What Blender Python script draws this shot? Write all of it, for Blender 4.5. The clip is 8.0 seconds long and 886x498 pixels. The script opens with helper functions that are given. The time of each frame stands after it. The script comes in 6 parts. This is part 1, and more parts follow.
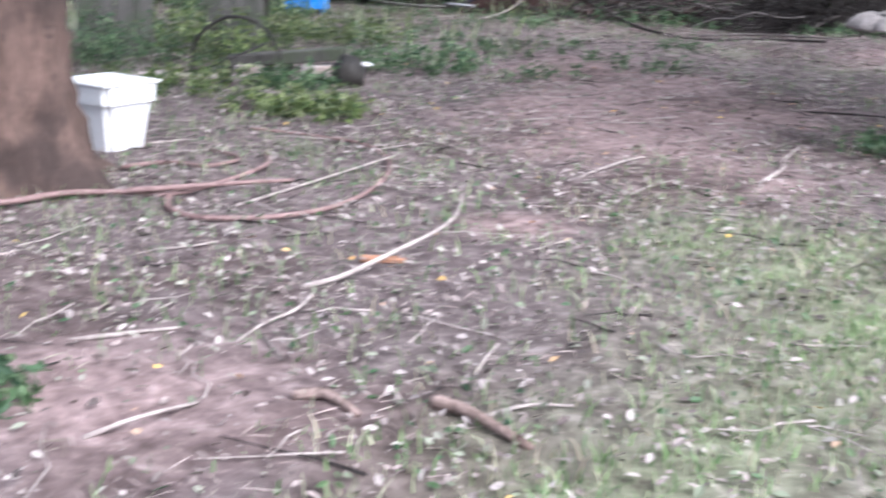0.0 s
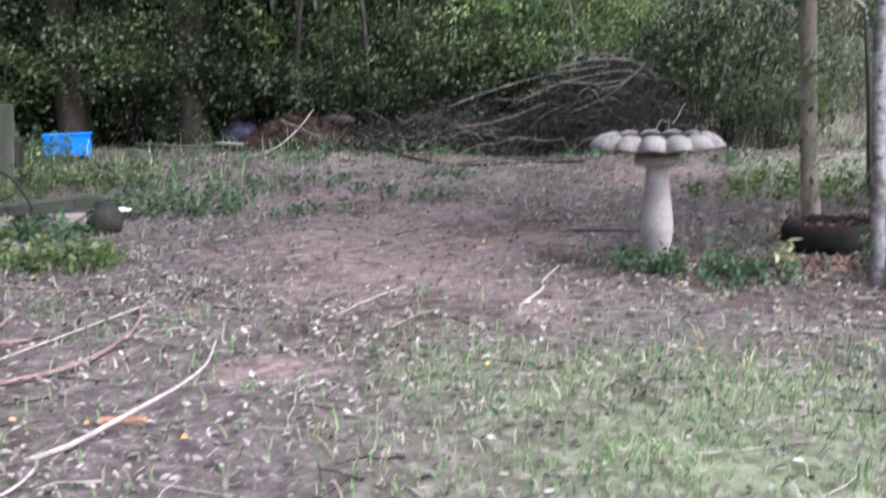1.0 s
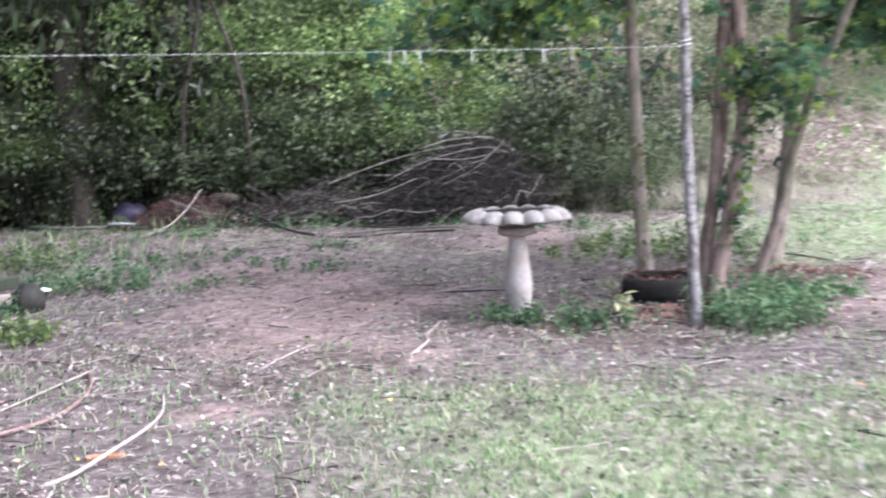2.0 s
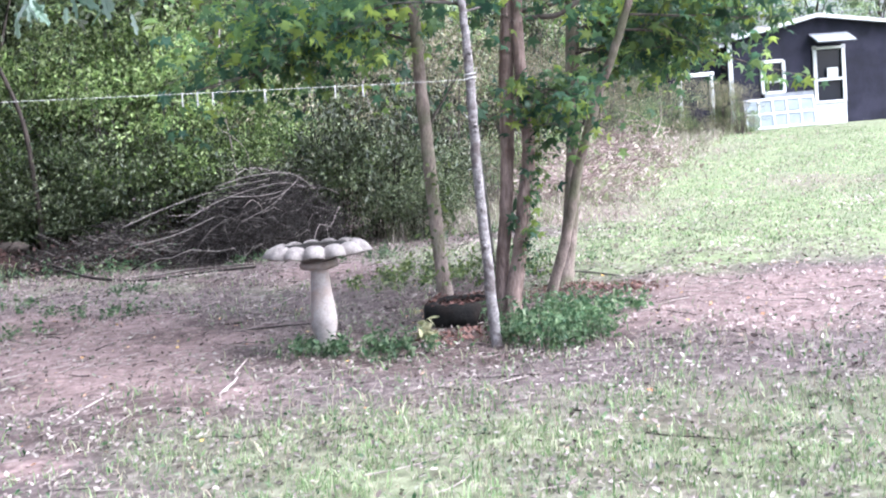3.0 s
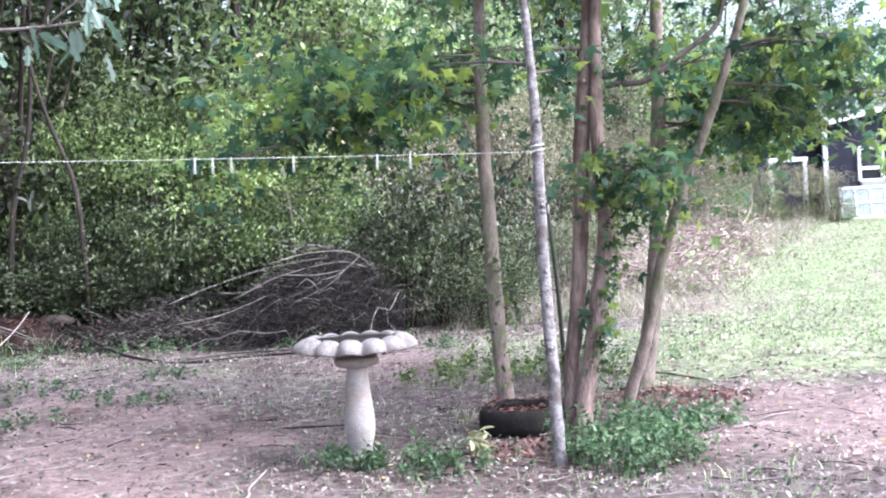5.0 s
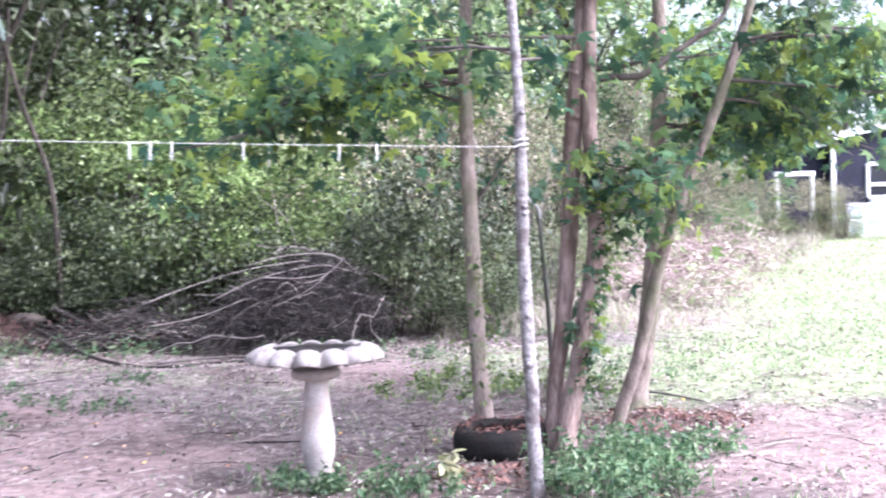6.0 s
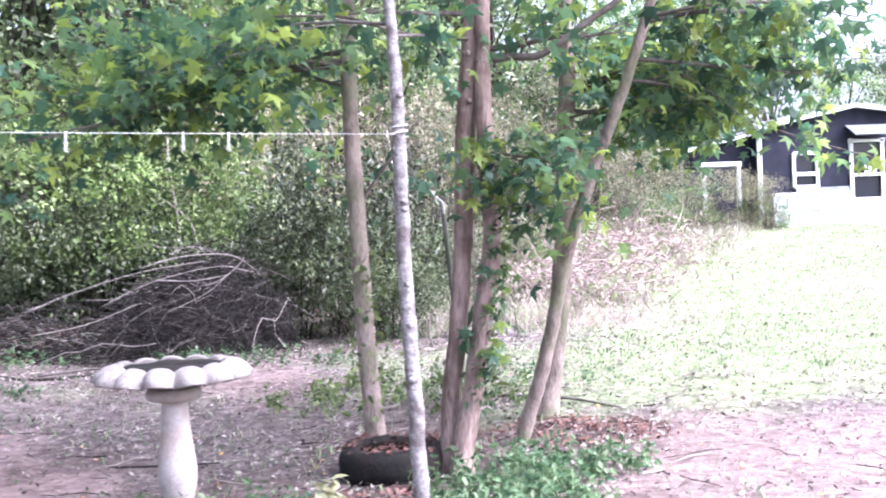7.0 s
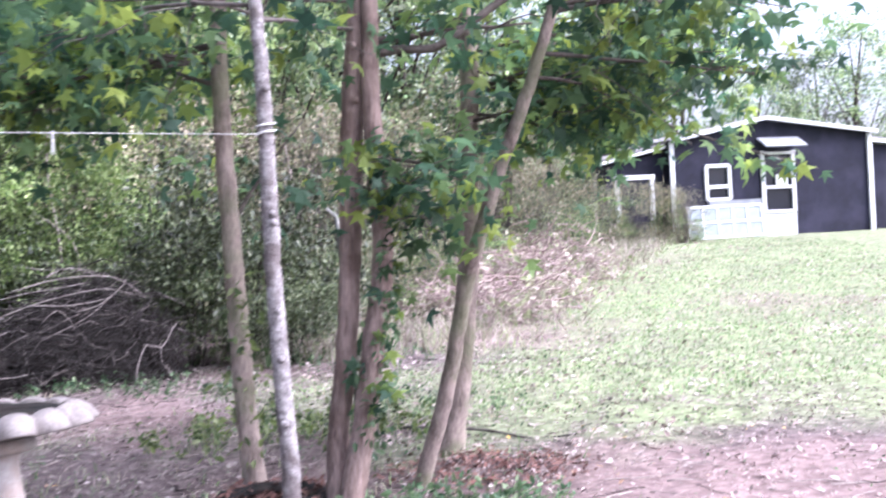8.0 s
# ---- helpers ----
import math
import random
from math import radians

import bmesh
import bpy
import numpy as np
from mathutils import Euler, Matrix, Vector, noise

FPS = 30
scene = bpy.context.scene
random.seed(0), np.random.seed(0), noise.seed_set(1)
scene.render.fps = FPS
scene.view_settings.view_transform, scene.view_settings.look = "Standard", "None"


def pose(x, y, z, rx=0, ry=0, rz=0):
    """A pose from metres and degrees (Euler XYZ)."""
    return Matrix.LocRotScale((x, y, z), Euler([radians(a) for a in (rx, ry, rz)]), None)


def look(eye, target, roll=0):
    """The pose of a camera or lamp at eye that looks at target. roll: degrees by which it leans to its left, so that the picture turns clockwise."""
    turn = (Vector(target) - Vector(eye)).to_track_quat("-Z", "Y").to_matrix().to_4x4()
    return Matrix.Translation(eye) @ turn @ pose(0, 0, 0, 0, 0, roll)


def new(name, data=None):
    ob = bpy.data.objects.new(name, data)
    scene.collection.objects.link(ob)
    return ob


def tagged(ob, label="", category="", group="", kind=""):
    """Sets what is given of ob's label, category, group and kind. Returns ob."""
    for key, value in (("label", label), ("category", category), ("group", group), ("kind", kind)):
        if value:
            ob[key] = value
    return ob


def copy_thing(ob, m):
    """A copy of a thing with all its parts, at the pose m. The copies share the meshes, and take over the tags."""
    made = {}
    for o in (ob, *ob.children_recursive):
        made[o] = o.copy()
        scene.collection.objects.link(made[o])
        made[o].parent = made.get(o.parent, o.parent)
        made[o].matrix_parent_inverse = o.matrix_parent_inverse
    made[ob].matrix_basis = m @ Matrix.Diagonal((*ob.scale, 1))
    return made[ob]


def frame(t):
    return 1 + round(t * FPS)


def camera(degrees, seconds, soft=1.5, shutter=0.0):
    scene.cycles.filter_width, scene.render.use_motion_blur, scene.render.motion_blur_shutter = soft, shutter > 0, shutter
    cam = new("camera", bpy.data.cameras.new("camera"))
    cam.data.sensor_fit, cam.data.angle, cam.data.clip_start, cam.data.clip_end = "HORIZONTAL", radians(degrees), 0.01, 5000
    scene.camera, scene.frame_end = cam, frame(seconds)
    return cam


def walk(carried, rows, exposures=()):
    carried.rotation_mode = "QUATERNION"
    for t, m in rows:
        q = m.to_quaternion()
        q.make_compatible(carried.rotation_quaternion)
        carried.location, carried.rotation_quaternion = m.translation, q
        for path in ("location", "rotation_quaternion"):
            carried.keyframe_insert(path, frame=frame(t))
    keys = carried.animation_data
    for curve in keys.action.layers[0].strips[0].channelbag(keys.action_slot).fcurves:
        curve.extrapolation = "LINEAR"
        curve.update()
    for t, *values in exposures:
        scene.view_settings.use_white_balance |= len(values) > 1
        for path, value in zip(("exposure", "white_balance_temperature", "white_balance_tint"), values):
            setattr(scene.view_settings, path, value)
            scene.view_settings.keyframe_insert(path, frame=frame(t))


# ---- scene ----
cam = camera(42.0, 8.0, soft=2.0, shutter=0.5)
PATH = [
    (0, (-0.586, -1.107, 1.114), (-1.108, 0.746, 0.57), 0.9),
    (0.5, (-0.512, -0.99, 1.109), (-0.811, 0.927, 0.621), -1.5),
    (1, (-0.448, -0.917, 1.111), (-0.638, 1.047, 0.786), -1.2),
    (1.2, (-0.436, -0.907, 1.112), (-0.608, 1.066, 0.83), -0.6),
    (2.3, (-0.556, -2.296, 1.31), (-0.394, -0.314, 1.096), -3.6),
    (2.5, (-0.566, -2.277, 1.302), (-0.321, -0.303, 1.095), -3.9),
    (3, (-0.536, -2.185, 1.296), (-0.152, -0.231, 1.107), -4.8),
    (3.5, (-0.422, -1.994, 1.289), (-0.091, -0.026, 1.162), -3.2),
    (4, (-0.38, -1.746, 1.283), (-0.116, 0.234, 1.184), -2.4),
    (4.5, (-0.345, -1.452, 1.288), (-0.062, 0.528, 1.273), -3.0),
    (4.7, (-0.318, -1.34, 1.3), (-0.035, 0.64, 1.266), -3.2),
    (5.8, (0.036, -0.774, 1.263), (0.215, 1.217, 1.216), -2.5),
    (6, (0.012, -0.631, 1.255), (0.264, 1.352, 1.225), -1.7),
    (6.5, (0.159, -0.323, 1.248), (0.521, 1.643, 1.198), -4.2),
    (7, (0.364, -0.047, 1.261), (0.725, 1.92, 1.218), -2.5),
    (7.5, (0.499, 0.286, 1.241), (0.913, 2.242, 1.179), -2.7),
    (8, (0.628, 0.609, 1.248), (1.131, 2.544, 1.227), -3.1),
]
walk(cam, [(t, look(e, a, r)) for t, e, a, r in PATH], exposures=[(0.0, 1.2, 5600, 14), (1.2, 1.05, 5600, 13), (2.5, 1.75, 5550, 14), (4.0, 1.47, 5550, 14), (4.7, 1.67, 5500, 15), (6.0, 2.15, 5500, 23), (7.0, 2.22, 5500, 24), (8.0, 1.78, 5550, 25)])

# ---- world and sun ----
world = bpy.data.worlds.new("sky")
scene.world = world
world.use_nodes = True
wn = world.node_tree.nodes
sky = wn.new("ShaderNodeTexSky")
sky.sky_type = "NISHITA"
sky.sun_disc = False
sky.sun_elevation = radians(48)
sky.sun_rotation = radians(118)
sky.air_density, sky.dust_density, sky.ozone_density = 1.0, 5.0, 0.5
wn["Background"].inputs["Strength"].default_value = 0.15
haze = wn.new("ShaderNodeHueSaturation")
haze.inputs["Saturation"].default_value = 0.45
world.node_tree.links.new(sky.outputs[0], haze.inputs["Color"])
world.node_tree.links.new(haze.outputs[0], wn["Background"].inputs["Color"])
sun = new("sun", bpy.data.lights.new("sun", "SUN"))
sun.data.energy, sun.data.angle, sun.data.color = 2.4, radians(60), (1.0, 0.95, 0.88)
sun.matrix_world = look((0, 0, 30), (Vector((0, 0, 30)) - Vector((math.sin(radians(118)) * math.cos(radians(48)), math.cos(radians(118)) * math.cos(radians(48)), math.sin(radians(48))))))


# ---- materials ----
def material(name, low, high, scale=8.0, rough=0.85, bump=0.3, fine=60.0, metal=0.0, spec=0.3, stretch=(1, 1, 1), third=None, third_scale=1.5, third_amount=0.5):
    """Two colours mixed by noise at two scales, with a third one in stains, and relief."""
    m = bpy.data.materials.new(name)
    m.use_nodes = True
    nt, n = m.node_tree, m.node_tree.nodes
    b = n["Principled BSDF"]
    geo = n.new("ShaderNodeTexCoord")
    mp = n.new("ShaderNodeMapping")
    mp.inputs["Scale"].default_value = stretch
    nt.links.new(geo.outputs["Object"], mp.inputs["Vector"])
    a = n.new("ShaderNodeTexNoise")
    a.inputs["Scale"].default_value, a.inputs["Detail"].default_value, a.inputs["Roughness"].default_value = scale, 6, 0.65
    f = n.new("ShaderNodeTexNoise")
    f.inputs["Scale"].default_value, f.inputs["Detail"].default_value = fine, 4
    nt.links.new(mp.outputs[0], a.inputs["Vector"])
    nt.links.new(mp.outputs[0], f.inputs["Vector"])
    add = n.new("ShaderNodeMath")
    add.operation = "MULTIPLY_ADD"
    nt.links.new(f.outputs["Fac"], add.inputs[0])
    add.inputs[1].default_value = 0.45
    nt.links.new(a.outputs["Fac"], add.inputs[2])
    ramp = n.new("ShaderNodeValToRGB")
    ramp.color_ramp.elements[0].position, ramp.color_ramp.elements[1].position = 0.52, 0.9
    ramp.color_ramp.elements[0].color, ramp.color_ramp.elements[1].color = (*low, 1), (*high, 1)
    nt.links.new(add.outputs[0], ramp.inputs[0])
    out = ramp.outputs[0]
    if third:
        s = n.new("ShaderNodeTexNoise")
        s.inputs["Scale"].default_value, s.inputs["Detail"].default_value = third_scale, 5
        nt.links.new(geo.outputs["Object"], s.inputs["Vector"])
        sr = n.new("ShaderNodeMapRange")
        sr.inputs["From Min"].default_value, sr.inputs["From Max"].default_value, sr.inputs["To Max"].default_value = 0.48, 0.62, third_amount
        nt.links.new(s.outputs["Fac"], sr.inputs["Value"])
        mix = n.new("ShaderNodeMix")
        mix.data_type = "RGBA"
        nt.links.new(sr.outputs[0], mix.inputs[0])
        nt.links.new(out, mix.inputs[6])
        mix.inputs[7].default_value = (*third, 1)
        out = mix.outputs[2]
    nt.links.new(out, b.inputs["Base Color"])
    bp = n.new("ShaderNodeBump")
    bp.inputs["Strength"].default_value, bp.inputs["Distance"].default_value = bump, 0.02
    nt.links.new(add.outputs[0], bp.inputs["Height"])
    nt.links.new(bp.outputs[0], b.inputs["Normal"])
    b.inputs["Roughness"].default_value, b.inputs["Metallic"].default_value, b.inputs["Specular IOR Level"].default_value = rough, metal, spec
    return m


def leaf_material(name, colours, rough=0.5, glow=0.35, drift=0.15):
    """Leaf colours that vary from leaf to leaf, with light passing through."""
    m = bpy.data.materials.new(name)
    m.use_nodes = True
    nt, n = m.node_tree, m.node_tree.nodes
    b, out = n["Principled BSDF"], n["Material Output"]
    g = n.new("ShaderNodeNewGeometry")
    ramp = n.new("ShaderNodeValToRGB")
    els = ramp.color_ramp.elements
    while len(els) < len(colours):
        els.new(0.5)
    for i, c in enumerate(colours):
        els[i].position = i / max(1, len(colours) - 1)
        els[i].color = (*c, 1)
    nt.links.new(g.outputs["Random Per Island"], ramp.inputs[0])
    nz = n.new("ShaderNodeTexNoise")
    nz.inputs["Scale"].default_value = 3.0
    nt.links.new(g.outputs["Position"], nz.inputs["Vector"])
    hsv = n.new("ShaderNodeHueSaturation")
    mr = n.new("ShaderNodeMapRange")
    mr.inputs["From Min"].default_value, mr.inputs["From Max"].default_value = 0.3, 0.7
    mr.inputs["To Min"].default_value, mr.inputs["To Max"].default_value = 0.7, 1.35
    nt.links.new(nz.outputs["Fac"], mr.inputs["Value"])
    wide = n.new("ShaderNodeTexNoise")
    wide.inputs["Scale"].default_value = 0.9
    nt.links.new(g.outputs["Position"], wide.inputs["Vector"])
    wr = n.new("ShaderNodeMapRange")
    wr.inputs["From Min"].default_value, wr.inputs["From Max"].default_value = 0.35, 0.65
    wr.inputs["To Min"].default_value, wr.inputs["To Max"].default_value = 1 - drift, 1 + drift
    nt.links.new(wide.outputs["Fac"], wr.inputs["Value"])
    oi = n.new("ShaderNodeObjectInfo")
    orr = n.new("ShaderNodeMapRange")
    orr.inputs["To Min"].default_value, orr.inputs["To Max"].default_value = 1 - drift, 1 + drift
    nt.links.new(oi.outputs["Random"], orr.inputs["Value"])
    m1, m2 = n.new("ShaderNodeMath"), n.new("ShaderNodeMath")
    m1.operation = m2.operation = "MULTIPLY"
    nt.links.new(mr.outputs[0], m1.inputs[0])
    nt.links.new(wr.outputs[0], m1.inputs[1])
    nt.links.new(m1.outputs[0], m2.inputs[0])
    nt.links.new(orr.outputs[0], m2.inputs[1])
    nt.links.new(m2.outputs[0], hsv.inputs["Value"])
    nt.links.new(ramp.outputs[0], hsv.inputs["Color"])
    nt.links.new(hsv.outputs[0], b.inputs["Base Color"])
    b.inputs["Roughness"].default_value = rough
    b.inputs["Specular IOR Level"].default_value = 0.4
    if glow:
        tr = n.new("ShaderNodeBsdfTranslucent")
        nt.links.new(hsv.outputs[0], tr.inputs["Color"])
        mx = n.new("ShaderNodeMixShader")
        mx.inputs[0].default_value = glow
        nt.links.new(b.outputs[0], mx.inputs[1])
        nt.links.new(tr.outputs[0], mx.inputs[2])
        nt.links.new(mx.outputs[0], out.inputs["Surface"])
    return m


M_GREY_BARK = material("grey_brown_bark", (0.10, 0.078, 0.066), (0.36, 0.29, 0.255), 14, 0.95, 0.6, 90, stretch=(1, 1, 0.35), third=(0.12, 0.14, 0.07), third_scale=4, third_amount=0.55)
M_PALE_BARK = material("pale_lichen_bark", (0.10, 0.085, 0.088), (0.35, 0.327, 0.327), 26, 0.95, 0.6, 90, stretch=(1, 1, 1.3), third=(0.11, 0.09, 0.088), third_scale=13, third_amount=0.85)
M_RED_BARK = material("reddish_bark", (0.09, 0.063, 0.055), (0.35, 0.26, 0.23), 9, 0.95, 0.8, 70, stretch=(1, 1, 0.25), third=(0.08, 0.05, 0.04), third_scale=5, third_amount=0.7)
M_LIMB = material("brown_grey_limb", (0.045, 0.038, 0.034), (0.145, 0.122, 0.108), 12, 0.95, 0.4)
M_OLD_BARK = material("dark_reddish_old_bark", (0.035, 0.024, 0.02), (0.145, 0.095, 0.078), 7, 0.95, 0.9, 60, stretch=(1, 1, 0.22), third=(0.03, 0.022, 0.02), third_scale=3, third_amount=0.8)
M_DARK_BARK = material("dark_bark", (0.018, 0.015, 0.013), (0.065, 0.052, 0.044), 12, 0.95, 0.6, 70, stretch=(1, 1, 0.3))
M_TWIG = material("weathered_twig", (0.055, 0.046, 0.043), (0.17, 0.148, 0.14), 10, 0.95, 0.3)
M_PALE_TWIG = material("bleached_twig", (0.18, 0.15, 0.14), (0.42, 0.365, 0.34), 10, 0.95, 0.3)
# Near-black, so that it also carries the shade inside the brush pile.
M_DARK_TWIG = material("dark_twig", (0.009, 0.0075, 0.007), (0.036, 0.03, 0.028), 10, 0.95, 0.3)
M_STONE = material("cast_stone", (0.24, 0.21, 0.2), (0.45, 0.41, 0.395), 7, 0.9, 0.35, 110, third=(0.33, 0.24, 0.19), third_scale=6, third_amount=0.6)
M_STONE_BOWL = material("cast_stone_bowl", (0.15, 0.132, 0.128), (0.39, 0.35, 0.335), 9, 0.9, 0.4, 110, third=(0.12, 0.11, 0.11), third_scale=9, third_amount=0.6)
# Dark stone: shade under the bowl put into colour; also the bowl's inside.
M_DARK_SHADE_STONE = material("dark_shade_cast_stone", (0.06, 0.053, 0.05), (0.17, 0.15, 0.142), 9, 0.85, 0.4, 110)
M_RUBBER = material("worn_rubber", (0.004, 0.004, 0.004), (0.013, 0.012, 0.011), 10, 0.95, 0.4, third=(0.05, 0.03, 0.024), third_scale=5, third_amount=0.2)
M_BLUE = material("blue_plastic", (0.012, 0.16, 0.62), (0.02, 0.24, 0.8), 5, 0.4, 0.05)
M_WHITE_PLASTIC = material("white_plastic", (0.68, 0.68, 0.68), (0.85, 0.85, 0.86), 4, 0.4, 0.05)
M_WHITE_PAINT = material("white_paint", (0.54, 0.55, 0.58), (0.7, 0.71, 0.74), 6, 0.6, 0.1, third=(0.5, 0.5, 0.5), third_scale=3, third_amount=0.3)
M_NAVY = material("dark_navy_siding", (0.005, 0.005, 0.013), (0.014, 0.014, 0.032), 3, 0.75, 0.2, 40, third=(0.04, 0.038, 0.07), third_scale=1.3, third_amount=0.35)
M_ROOF = material("weathered_roofing", (0.15, 0.14, 0.14), (0.3, 0.29, 0.29), 8, 0.9, 0.3)
M_HOSE = material("pinkish_hose", (0.13, 0.08, 0.075), (0.27, 0.18, 0.17), 12, 0.6, 0.1)
M_GREY_WOOD = material("weathered_grey_board", (0.04, 0.038, 0.034), (0.115, 0.108, 0.098), 7, 0.95, 0.4, 80, stretch=(1, 1, 0.2), third=(0.05, 0.065, 0.035), third_scale=3.5, third_amount=0.7)
M_ORANGE_WOOD = material("split_orange_wood", (0.28, 0.13, 0.075), (0.45, 0.24, 0.15), 10, 0.9, 0.4)
M_METAL = material("grey_metal", (0.25, 0.25, 0.27), (0.45, 0.45, 0.48), 6, 0.45, 0.1, metal=0.6)
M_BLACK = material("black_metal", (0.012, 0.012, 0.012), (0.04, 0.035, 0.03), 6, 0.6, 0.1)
M_PURPLE = material("dark_purple_plastic", (0.010, 0.008, 0.018), (0.028, 0.023, 0.046), 5, 0.45, 0.2)
M_STRAW = material("red_brown_straw", (0.014, 0.007, 0.006), (0.05, 0.024, 0.02), 16, 0.95, 0.8, 120)
M_LINE = material("white_cord", (0.42, 0.42, 0.41), (0.6, 0.6, 0.59), 20, 0.7, 0.1)
L_MAPLE = leaf_material("sweetgum_leaves", [(0.036, 0.086, 0.058), (0.07, 0.142, 0.082), (0.12, 0.21, 0.10), (0.20, 0.30, 0.095), (0.32, 0.40, 0.08)], glow=0.6, drift=0.33)
L_LIME = leaf_material("yellow_green_leaves", [(0.04, 0.07, 0.026), (0.10, 0.155, 0.05), (0.18, 0.25, 0.08), (0.30, 0.36, 0.18)], glow=0.5, drift=0.45)
L_WOOD = leaf_material("woodland_leaves", [(0.05, 0.085, 0.055), (0.11, 0.18, 0.095), (0.21, 0.29, 0.13), (0.32, 0.40, 0.17), (0.55, 0.60, 0.46)], glow=0.55, drift=0.45)
# Dark evergreen, also carrying the wood's shade; the palest colour stands for glints.
L_DARK = leaf_material("evergreen_and_shaded_leaves", [(0.022, 0.036, 0.019), (0.052, 0.072, 0.033), (0.095, 0.12, 0.05), (0.19, 0.215, 0.14)], rough=0.35, glow=0.25, drift=0.45)
L_BRIGHT = leaf_material("bright_shrub_leaves", [(0.045, 0.075, 0.032), (0.115, 0.165, 0.06), (0.19, 0.245, 0.08), (0.32, 0.36, 0.2)], glow=0.45, drift=0.32)
L_OLIVE = leaf_material("olive_brown_leaves", [(0.09, 0.10, 0.06), (0.16, 0.17, 0.09), (0.27, 0.24, 0.16), (0.36, 0.31, 0.25)], glow=0.35, drift=0.32)
L_PALE = leaf_material("pale_oak_leaves", [(0.12, 0.20, 0.14), (0.21, 0.30, 0.235), (0.34, 0.41, 0.37)], glow=0.35)
L_WEED = leaf_material("weed_leaves", [(0.03, 0.068, 0.034), (0.06, 0.118, 0.055), (0.105, 0.17, 0.078), (0.19, 0.245, 0.14)], glow=0.4)
L_YELLOW = leaf_material("yellow_leaves", [(0.36, 0.35, 0.2), (0.42, 0.41, 0.26), (0.3, 0.33, 0.15)], glow=0.3)
L_GRASS = leaf_material("lawn_grass", [(0.10, 0.165, 0.07), (0.16, 0.255, 0.11), (0.25, 0.35, 0.16), (0.41, 0.43, 0.29), (0.37, 0.31, 0.24)], glow=0.35)
L_DRY = leaf_material("dry_grass", [(0.22, 0.19, 0.15), (0.36, 0.30, 0.265), (0.50, 0.43, 0.40), (0.30, 0.33, 0.19), (0.22, 0.27, 0.13)], glow=0.35)
L_LITTER = leaf_material("fallen_leaves", [(0.05, 0.039, 0.037), (0.11, 0.085, 0.08), (0.19, 0.155, 0.145), (0.30, 0.26, 0.245), (0.39, 0.34, 0.325), (0.16, 0.19, 0.125), (0.08, 0.065, 0.06), (0.30, 0.245, 0.23)], rough=0.8, glow=0.0)
L_PINK = leaf_material("dry_pinkish_leaves", [(0.2, 0.15, 0.135), (0.34, 0.26, 0.24), (0.47, 0.38, 0.36), (0.58, 0.5, 0.48), (0.3, 0.235, 0.22)], rough=0.8, glow=0.0)
L_THATCH = leaf_material("dry_straw_stalks", [(0.10, 0.075, 0.068), (0.19, 0.148, 0.136), (0.30, 0.24, 0.223), (0.43, 0.36, 0.335), (0.17, 0.175, 0.11)], rough=0.85, glow=0.0)
L_ACCENT = leaf_material("orange_yellow_fallen_leaves", [(0.5, 0.2, 0.09), (0.6, 0.42, 0.12), (0.48, 0.3, 0.2), (0.36, 0.29, 0.22)], rough=0.8, glow=0.0)
L_STRAW = leaf_material("brown_pine_straw", [(0.016, 0.009, 0.008), (0.034, 0.018, 0.015), (0.07, 0.04, 0.034)], rough=0.9, glow=0.0)
L_CHIP = leaf_material("red_bark_chips", [(0.07, 0.032, 0.027), (0.13, 0.062, 0.05), (0.22, 0.125, 0.105)], rough=0.9, glow=0.0)


# ---- building helpers ----
def arrays(name, verts, faces, mats, smooth=False):
    me = bpy.data.meshes.new(name)
    me.from_pydata([tuple(v) for v in np.asarray(verts, float).tolist()], [], [list(f) for f in (faces.tolist() if isinstance(faces, np.ndarray) else faces)])
    for m in mats if isinstance(mats, (list, tuple)) else (mats,):
        me.materials.append(m)
    if smooth:
        me.polygons.foreach_set("use_smooth", [True] * len(me.polygons))
    me.update()
    return me


def put(name, me, parent=None, label=""):
    ob = new(name, me)
    if parent is not None:
        ob.parent = parent
    if label:
        ob["label"] = label
    return ob


def thing(name, at, label, category, group="", kind=""):
    ob = new(name)
    ob.location = at
    ob.empty_display_size = 0.1
    return tagged(ob, label, category, group, kind)


def part(name, bm, mat, parent, label="", smooth=False):
    me = bpy.data.meshes.new(name)
    bmesh.ops.recalc_face_normals(bm, faces=bm.faces[:])
    bm.to_mesh(me)
    bm.free()
    me.materials.append(mat)
    if smooth:
        me.polygons.foreach_set("use_smooth", [True] * len(me.polygons))
    return put(name, me, parent, label)


def box(size, at=(0, 0, 0), turn=None, bevel=0.006, bm=None):
    """A bevelled box as a bmesh; added to bm if given."""
    out = bm or bmesh.new()
    one = bmesh.new()
    bmesh.ops.create_cube(one, size=1.0)
    bmesh.ops.scale(one, vec=size, verts=one.verts)
    if bevel:
        bmesh.ops.bevel(one, geom=one.edges[:], offset=bevel, segments=1, affect="EDGES")
    m = Matrix.Translation(at) @ (turn.to_4x4() if turn else Matrix.Identity(4))
    bmesh.ops.transform(one, matrix=m, verts=one.verts)
    me = bpy.data.meshes.new("tmp")
    one.to_mesh(me)
    one.free()
    out.from_mesh(me)
    bpy.data.meshes.remove(me)
    return out


def smooth_line(points, per=6):
    """A Catmull-Rom line through the points."""
    p = [np.array(q, float) for q in points]
    p = [2 * p[0] - p[1]] + p + [2 * p[-1] - p[-2]]
    out = []
    for i in range(1, len(p) - 2):
        for k in range(per):
            t = k / per
            a, b, c, d = p[i - 1:i + 3]
            out.append(0.5 * (2 * b + (c - a) * t + (2 * a - 5 * b + 4 * c - d) * t * t + (3 * b - a - 3 * c + d) * t ** 3))
    out.append(p[-2])
    return np.array(out)


